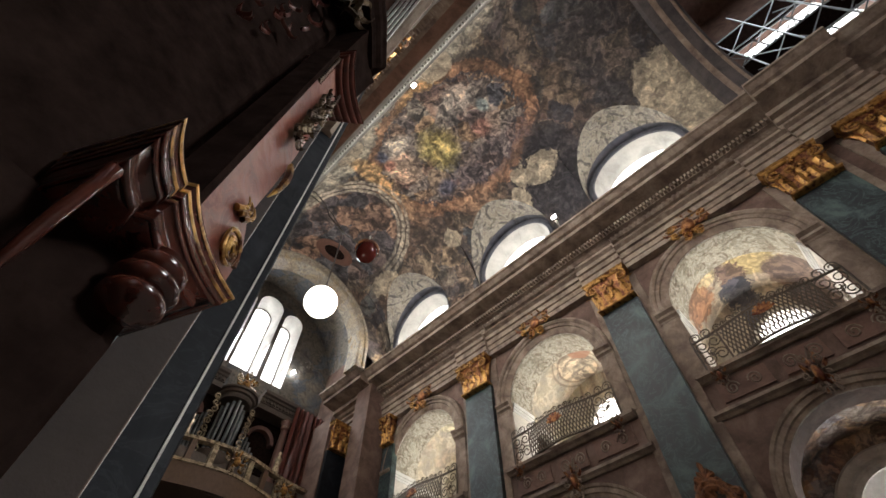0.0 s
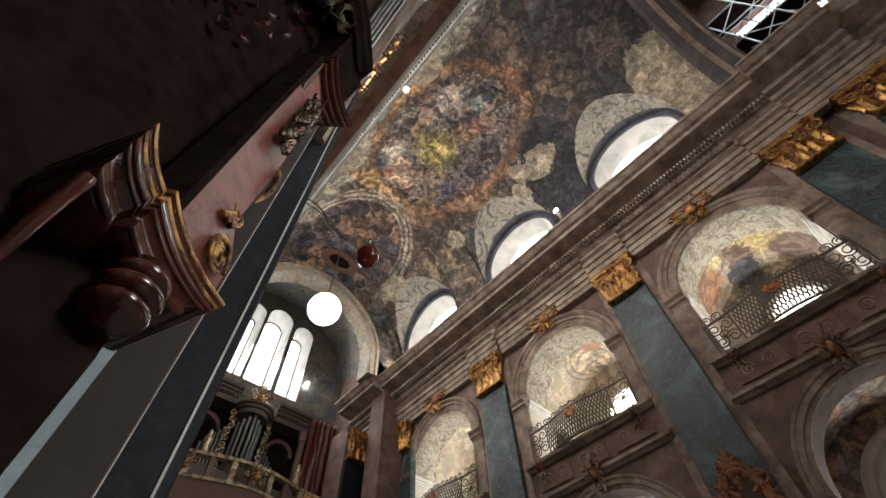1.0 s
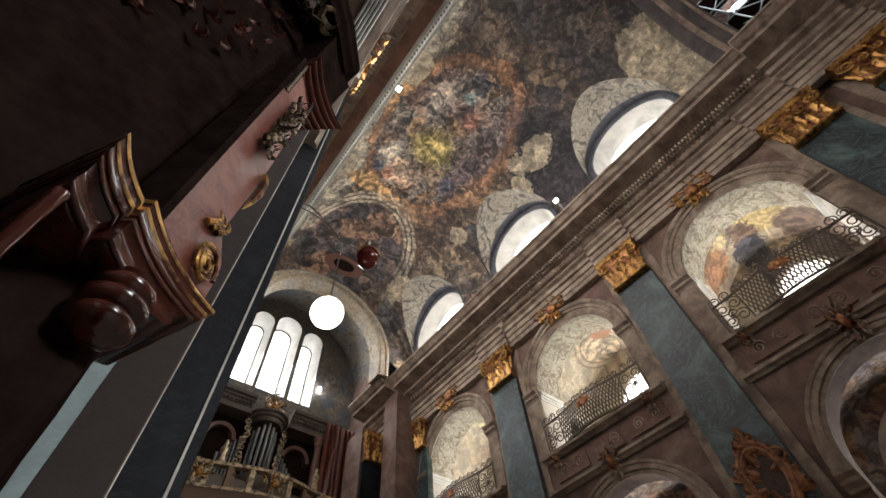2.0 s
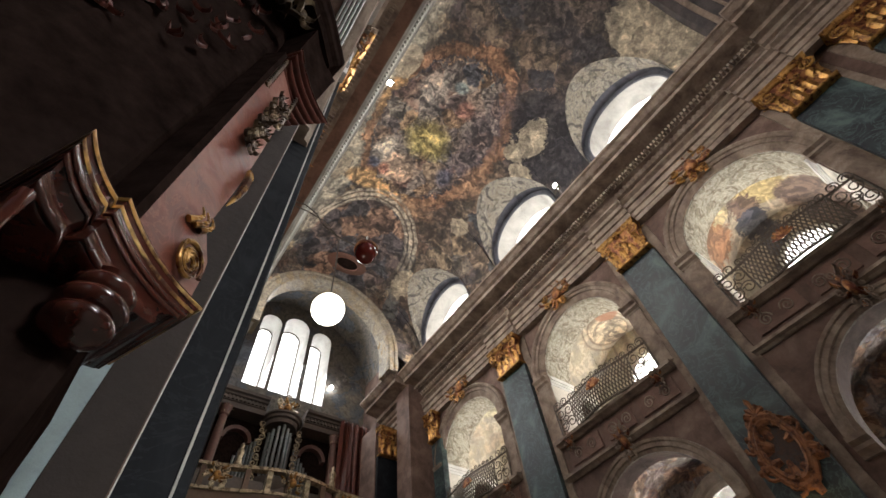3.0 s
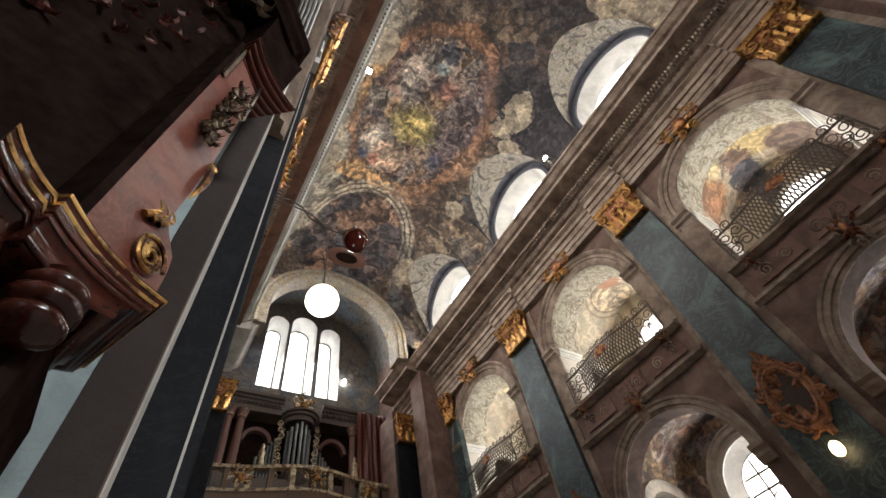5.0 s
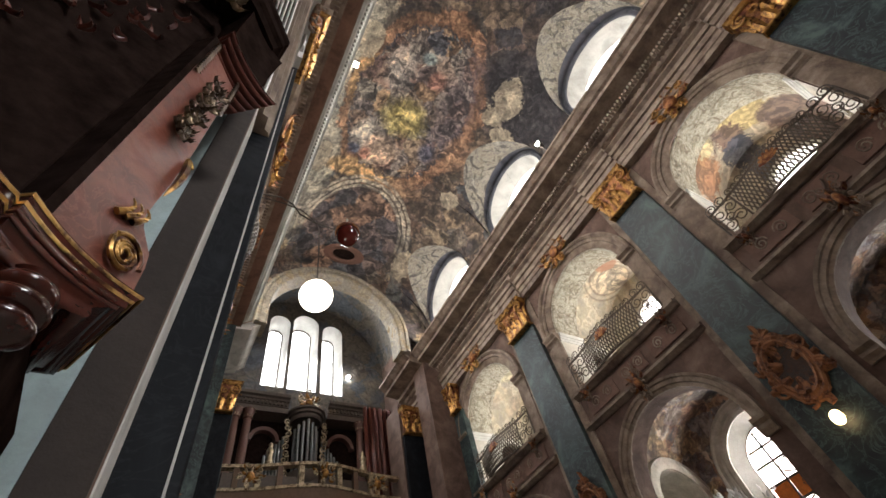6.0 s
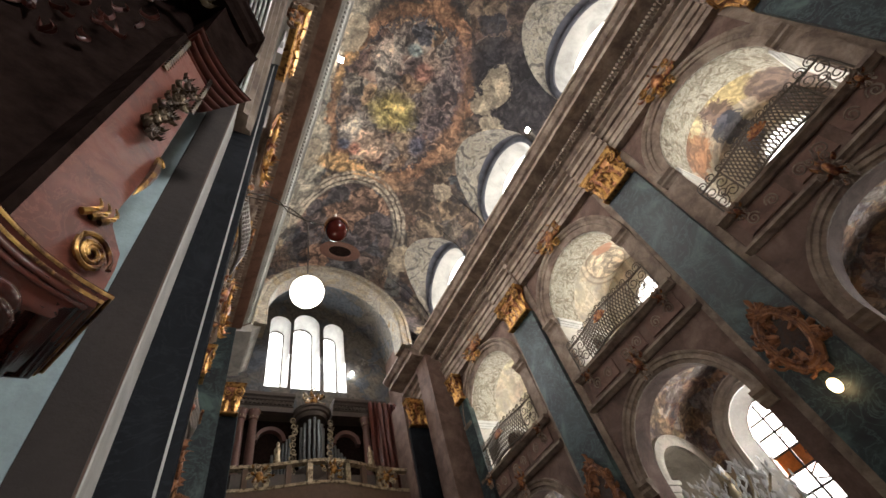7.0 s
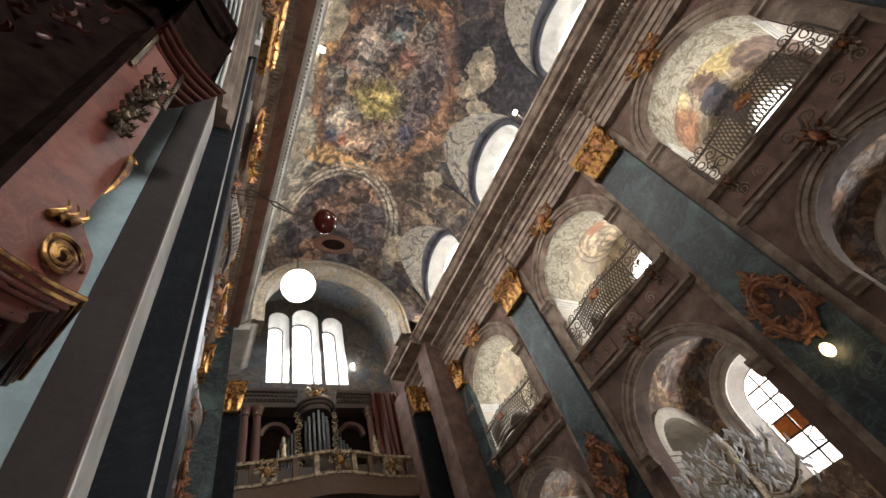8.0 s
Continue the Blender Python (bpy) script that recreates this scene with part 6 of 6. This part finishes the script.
wl = thing("wall_lamp", (11.38, 2.72, 4.80), "lit oval wall lamp on a pilaster", "lamp")
bm = bmesh.new()
bmesh.ops.create_uvsphere(bm, u_segments=24, v_segments=14, radius=0.115)
bmesh.ops.scale(bm, vec=(0.8, 1.0, 1.25), verts=bm.verts)
bmesh.ops.translate(bm, vec=(-0.2, 0, 0), verts=bm.verts)
part("globe", bm, LAMPWARM, wl, smooth=180)
bm = bmesh.new()
tube(bm, [(0.1, 0, 0), (-0.08, 0, 0.0)], 0.05, 10)
part("mount", bm, IRON, wl)

# ---------------------------------------------------------------- crystal chandelier
ch = thing("crystal_chandelier", (5.75, 2.85, 2.68), "large chandelier of clear cut-glass drops on brass arms", "chandelier")
bm = bmesh.new()
lathe(bm, [(0.02, -0.55), (0.09, -0.45), (0.05, -0.3), (0.1, -0.1), (0.05, 0.1), (0.08, 0.3), (0.03, 0.55)], (0, 0, 0), 16)
part("stem", bm, SILVER, ch, smooth=50)
bm = bmesh.new()
tube(bm, [(0, 0, 0.5), (0, 0, 19.36)], 0.0015, 5)
part("cable", bm, IRON, ch)
for k in range(12):
    a = 2 * math.pi * k / 12
    bm = bmesh.new()
    R = 0.58 if k % 2 else 0.42
    zt = -0.1 if k % 2 else 0.22
    tube(bm, [(R * f * math.cos(a), R * f * math.sin(a), zt - 0.16 * math.sin(f * 3.3)) for f in (0.05, 0.25, 0.5, 0.75, 1.0)], 0.014, 6)
    part("arm", bm, SILVER, ch)
    bm = bmesh.new()
    tube(bm, [(R * math.cos(a), R * math.sin(a), zt), (R * math.cos(a), R * math.sin(a), zt + 0.14)], 0.013, 6)
    part("candle", bm, WHITE, ch)
rng = random.Random(9)
drop = bmesh.new()
loft(drop, [[(r * math.cos(t), 0.5 * r * math.sin(t), z) for t in (0, 1.57, 3.14, 4.71)] for r, z in ((0.003, 0.05), (0.022, 0.01), (0.026, -0.02), (0.003, -0.06))])
proto = part("glass_drop", drop, CRYSTAL, ch)
proto.location = (0.6, 0, -0.16)
for k in range(280):
    a, R = rng.uniform(0, 6.283), rng.choice((0.2, 0.32, 0.42, 0.5, 0.6))
    d = proto.copy()
    scene.collection.objects.link(d)
    d.location = ((R + rng.uniform(-0.06, 0.06)) * math.cos(a), (R + rng.uniform(-0.06, 0.06)) * math.sin(a), rng.uniform(-0.32, 0.3) - 0.25 * R + 0.2)
    d.rotation_euler = (rng.uniform(-0.7, 0.7), rng.uniform(-0.7, 0.7), rng.uniform(0, 6.28))
    d.scale = (rng.uniform(0.6, 1.15),) * 3

# ---------------------------------------------------------------- organ and its loft
structure("loft_floor", boxed(0.9, 10.9, 17.6, YE, 9.7, 10.15), WOODBROWN, "brown wooden organ loft floor", "floor")


def bow(f):
    """Front edge of the loft, f from -1 to 1."""
    return Vector((CX + 4.7 * f, 17.75 - 0.75 * math.exp(-(f * 2.2) ** 2), 0))


loft_rail = thing("loft_balustrade", (CX, 17.75, 10.15), "bowed wooden loft balustrade with gilded openwork panels", "balustrade")
LO = Vector((-CX, -17.75, -10.15))
for nm, z0, z1, th, mat in (("fascia", 9.5, 10.25, 0.09, WOODBROWN), ("bottom_rail", 10.25, 10.36, 0.14, SILVER), ("top_rail", 11.12, 11.24, 0.15, SILVER)):
    bm = bmesh.new()
    loft(bm, [[bow(f) + Vector((0, y, z)) + LO for y, z in ((-th, z0), (-th, z1), (th, z1), (th, z0))] for f in (-1 + i / 24 for i in range(49))])
    part(nm, bm, mat, loft_rail)
for k in range(13):
    f = -0.98 + 1.96 * k / 12
    p = bow(f) + LO
    part("post", boxed(p.x - 0.1, p.x + 0.1, p.y - 0.1, p.y + 0.1, 10.3 - 10.15, 11.15 - 10.15), SILVER if k % 2 else WOODBROWN, loft_rail)
for k in range(12):
    f = -0.98 + 1.96 * (k + 0.5) / 12
    bm = bmesh.new()
    for j in range(6):
        c = bow(f) + LO + Vector((-0.2 + 0.2 * (j % 3), -0.11, 0.42 if j < 3 else 0.74))
        tube(bm, [c + Vector((0.12 * math.cos(t * 0.6 + j), -0.02, 0.14 * math.sin(t * 0.6 + j))) * (1 - t / 26) for t in range(17)], 0.034, 5)
    part("openwork_panel", bm, SILVER, loft_rail)
for f, sd in ((-0.55, 3), (0.02, 6), (0.55, 7)):
    o = spray("loft_shell_ornament", (SILVER, GOLD), 0.9, 0.9, sd, "pale gilded shell ornament on the loft balustrade", "ornament", "loft ornaments", 16, 5)
    p = bow(f)
    o.matrix_basis = Matrix.Translation((p.x, p.y - 0.16, 10.75)) @ Matrix.Rotation(-math.pi / 2, 4, "Z")

org = thing("pipe_organ", (CX, 19.6, 10.15), "tall dark carved organ case with tin pipes and faded gilding", "organ")
part("lower_case", boxed(-3.4, 3.4, -0.5, 0.9, 0.0, 1.6), ORGANWOOD, org)
part("back_panel", boxed(-3.5, 3.5, 0.6, 0.95, 1.6, 5.0), WOODDARK, org)
for x in (-3.3, -2.75, 2.75, 3.3):
    bm = bmesh.new()
    lathe(bm, [(0.24, 1.6), (0.24, 1.75), (0.19, 1.85), (0.19, 3.2), (0.165, 4.3), (0.22, 4.36), (0.2, 4.45), (0.3, 4.8)], (x, -0.1, 0), 20)
    column = part("column", bm, ORGANRED, org, "dark red turned column", smooth=40)
    bm = bmesh.new()
    for j in range(10):
        leaf_mesh(bm, Matrix.Translation((x, -0.1, 4.4)) @ Matrix.Rotation(j * 0.628, 4, "Z") @ Matrix.Translation((0.18, 0, 0)), 0.36, 0.08, 0.5, 0.02, 4)
    part("capital", bm, SILVER, column, "pale gilded leaf capital")
for d in (-1, 1):
    bm = bmesh.new()
    loft(bm, [[(x, y, z) for y, z in ((0.95, 4.8), (-0.2, 4.8), (-0.22, 5.05), (-0.27, 5.08), (-0.27, 5.3), (-0.38, 5.34), (-0.42, 5.42), (-0.55, 5.46), (-0.58, 5.6), (0.95, 5.6))] for x in (d * 0.98, d * 3.8)])
    part("cornice", bm, ORGANWOOD, org)
for side in (-1, 1):
    for k in range(14):
        x = side * (1.12 + 0.19 * k)
        part("dentil", boxed(x - 0.05, x + 0.05, -0.36, -0.2, 5.12, 5.28), ORGANWOOD, org)
    bm = bmesh.new()
    n = 14
    loft(bm, [[(side * 1.85 + r * math.cos(math.pi * i / n), y, 3.6 + r * math.sin(math.pi * i / n)) for r, y in ((0.55, 0.6), (0.55, 0.3), (0.7, 0.25), (0.75, 0.6))] for i in range(n + 1)])
    part("arch_moulding", bm, ORGANRED, org)
for nm, prof in (("tower_foot", [(0.6, 1.4), (0.75, 1.6), (0.78, 1.9)]), ("tower_crown", [(0.72, 4.5), (0.76, 4.6), (0.76, 4.7), (0.86, 4.74), (0.88, 4.86), (0.97, 4.9), (0.97, 5.0), (0.6, 5.2), (0.3, 5.35)])):
    bm = bmesh.new()
    lathe(bm, prof, (0, 0.1, 0), 24)
    part(nm, bm, ORGANWOOD, org, smooth=35)
for k in range(7):
    a = math.pi * (1.1 + 0.8 * k / 6)
    bm = bmesh.new()
    x, y = 0.55 * math.cos(a), 0.1 + 0.55 * math.sin(a)
    h = 4.45 - 0.12 * abs(k - 3)
    lathe(bm, [(0.03, 1.9), (0.075, 2.2), (0.075, h), (0.06, h)], (x, y, 0), 12)
    part("pipe", bm, TIN, org, smooth=50)
for side in (-1, 1):
    for k in range(6):
        bm = bmesh.new()
        x = side * (0.95 + 0.15 * k)
        h = 3.9 - 0.2 * k
        lathe(bm, [(0.025, 1.7), (0.06, 1.95), (0.06, h)], (x, 0.35, 0), 10)
        part("pipe", bm, TIN, org, smooth=50)
    for j in range(9):
        bm = bmesh.new()
        scroll_mesh(bm, Matrix.Translation((side * (0.85 + 0.03 * (j % 3)), -0.1, 1.9 + 0.32 * j)) @ Matrix.Rotation(math.pi / 2, 4, "Z") @ Matrix.Rotation(j * 1.3, 4, "X"), 0.17, 1.3, 0.04)
        part("carved_scroll", bm, SILVER, org)
    st = thing("carved_statue", (*bow(side * 0.42).to_2d(), 11.235), "small pale carved statue on the organ loft rail", "statue", "organ statues")
    bm = bmesh.new()
    lathe(bm, [(0.14, 0.0), (0.15, 0.1), (0.1, 0.35), (0.14, 0.6), (0.06, 0.75), (0.08, 0.85), (0.03, 0.95)], (0, 0, 0), 12)
    me = bm
    ob = part("figure", me, SILVER, st, smooth=60)
for x0, x1, y0, z1 in ((8.7, 10.4, 18.9, 15.6), (1.3, 2.2, 19.3, 15.2)):
    cu = thing("dark_curtain", ((x0 + x1) / 2, y0, 10.15), "dark brown dust curtain hung beside the organ", "curtain", "dust curtains")
    bm = bmesh.new()
    rows = []
    for j in range(9):
        z = (z1 - 10.15) * j / 8
        rows.append([((x0 - x1) / 2 + (x1 - x0) * i / 30, 0.09 * math.sin(i * 1.3 + 0.3 * j) + 0.05 * math.sin(i * 2.9) + 0.06 * j / 8 + dy, z) for i in range(31) for dy in (0.0,)] + [((x1 - x0) / 2 - (x1 - x0) * i / 30, 0.09 * math.sin((30 - i) * 1.3 + 0.3 * j) + 0.05 * math.sin((30 - i) * 2.9) + 0.06 * j / 8 + 0.02, z) for i in range(31)])
    loft(bm, rows)
    part("cloth", bm, WOODRED, cu, smooth=60)
crown = spray("organ_crown_ornament", (SILVER, GOLD), 1.2, 1.5, 15, "silvered openwork crown on top of the organ tower", "ornament", "", 20, 6)
crown.matrix_basis = Matrix.Translation((CX, 19.3, 15.55)) @ Matrix.Rotation(-math.pi / 2, 4, "Z")
med = thing("vault_medallion", (CX, 14.3, VZ + VR - 0.06), "dark oval vent in an orange painted frame on the vault", "medallion")
bm = bmesh.new()
n = 24
loft(bm, [[(r * 0.62 * math.cos(2 * math.pi * i / n), r * 0.34 * math.sin(2 * math.pi * i / n), z) for i in range(n + 1)] for r, z in ((1.9, 0.0), (1.9, -0.06), (1.5, -0.1), (1.1, -0.08), (1.0, 0.0))], close=False)
part("frame", bm, OCHRE, med, "orange-red moulded frame")
bm = bmesh.new()
loft(bm, [[(r * 0.62 * math.cos(2 * math.pi * i / n), r * 0.34 * math.sin(2 * math.pi * i / n), z) for i in range(n)] for r, z in ((1.02, -0.03), (0.1, -0.02))])
part("vent", bm, WOODDARK, med, "dark opening")
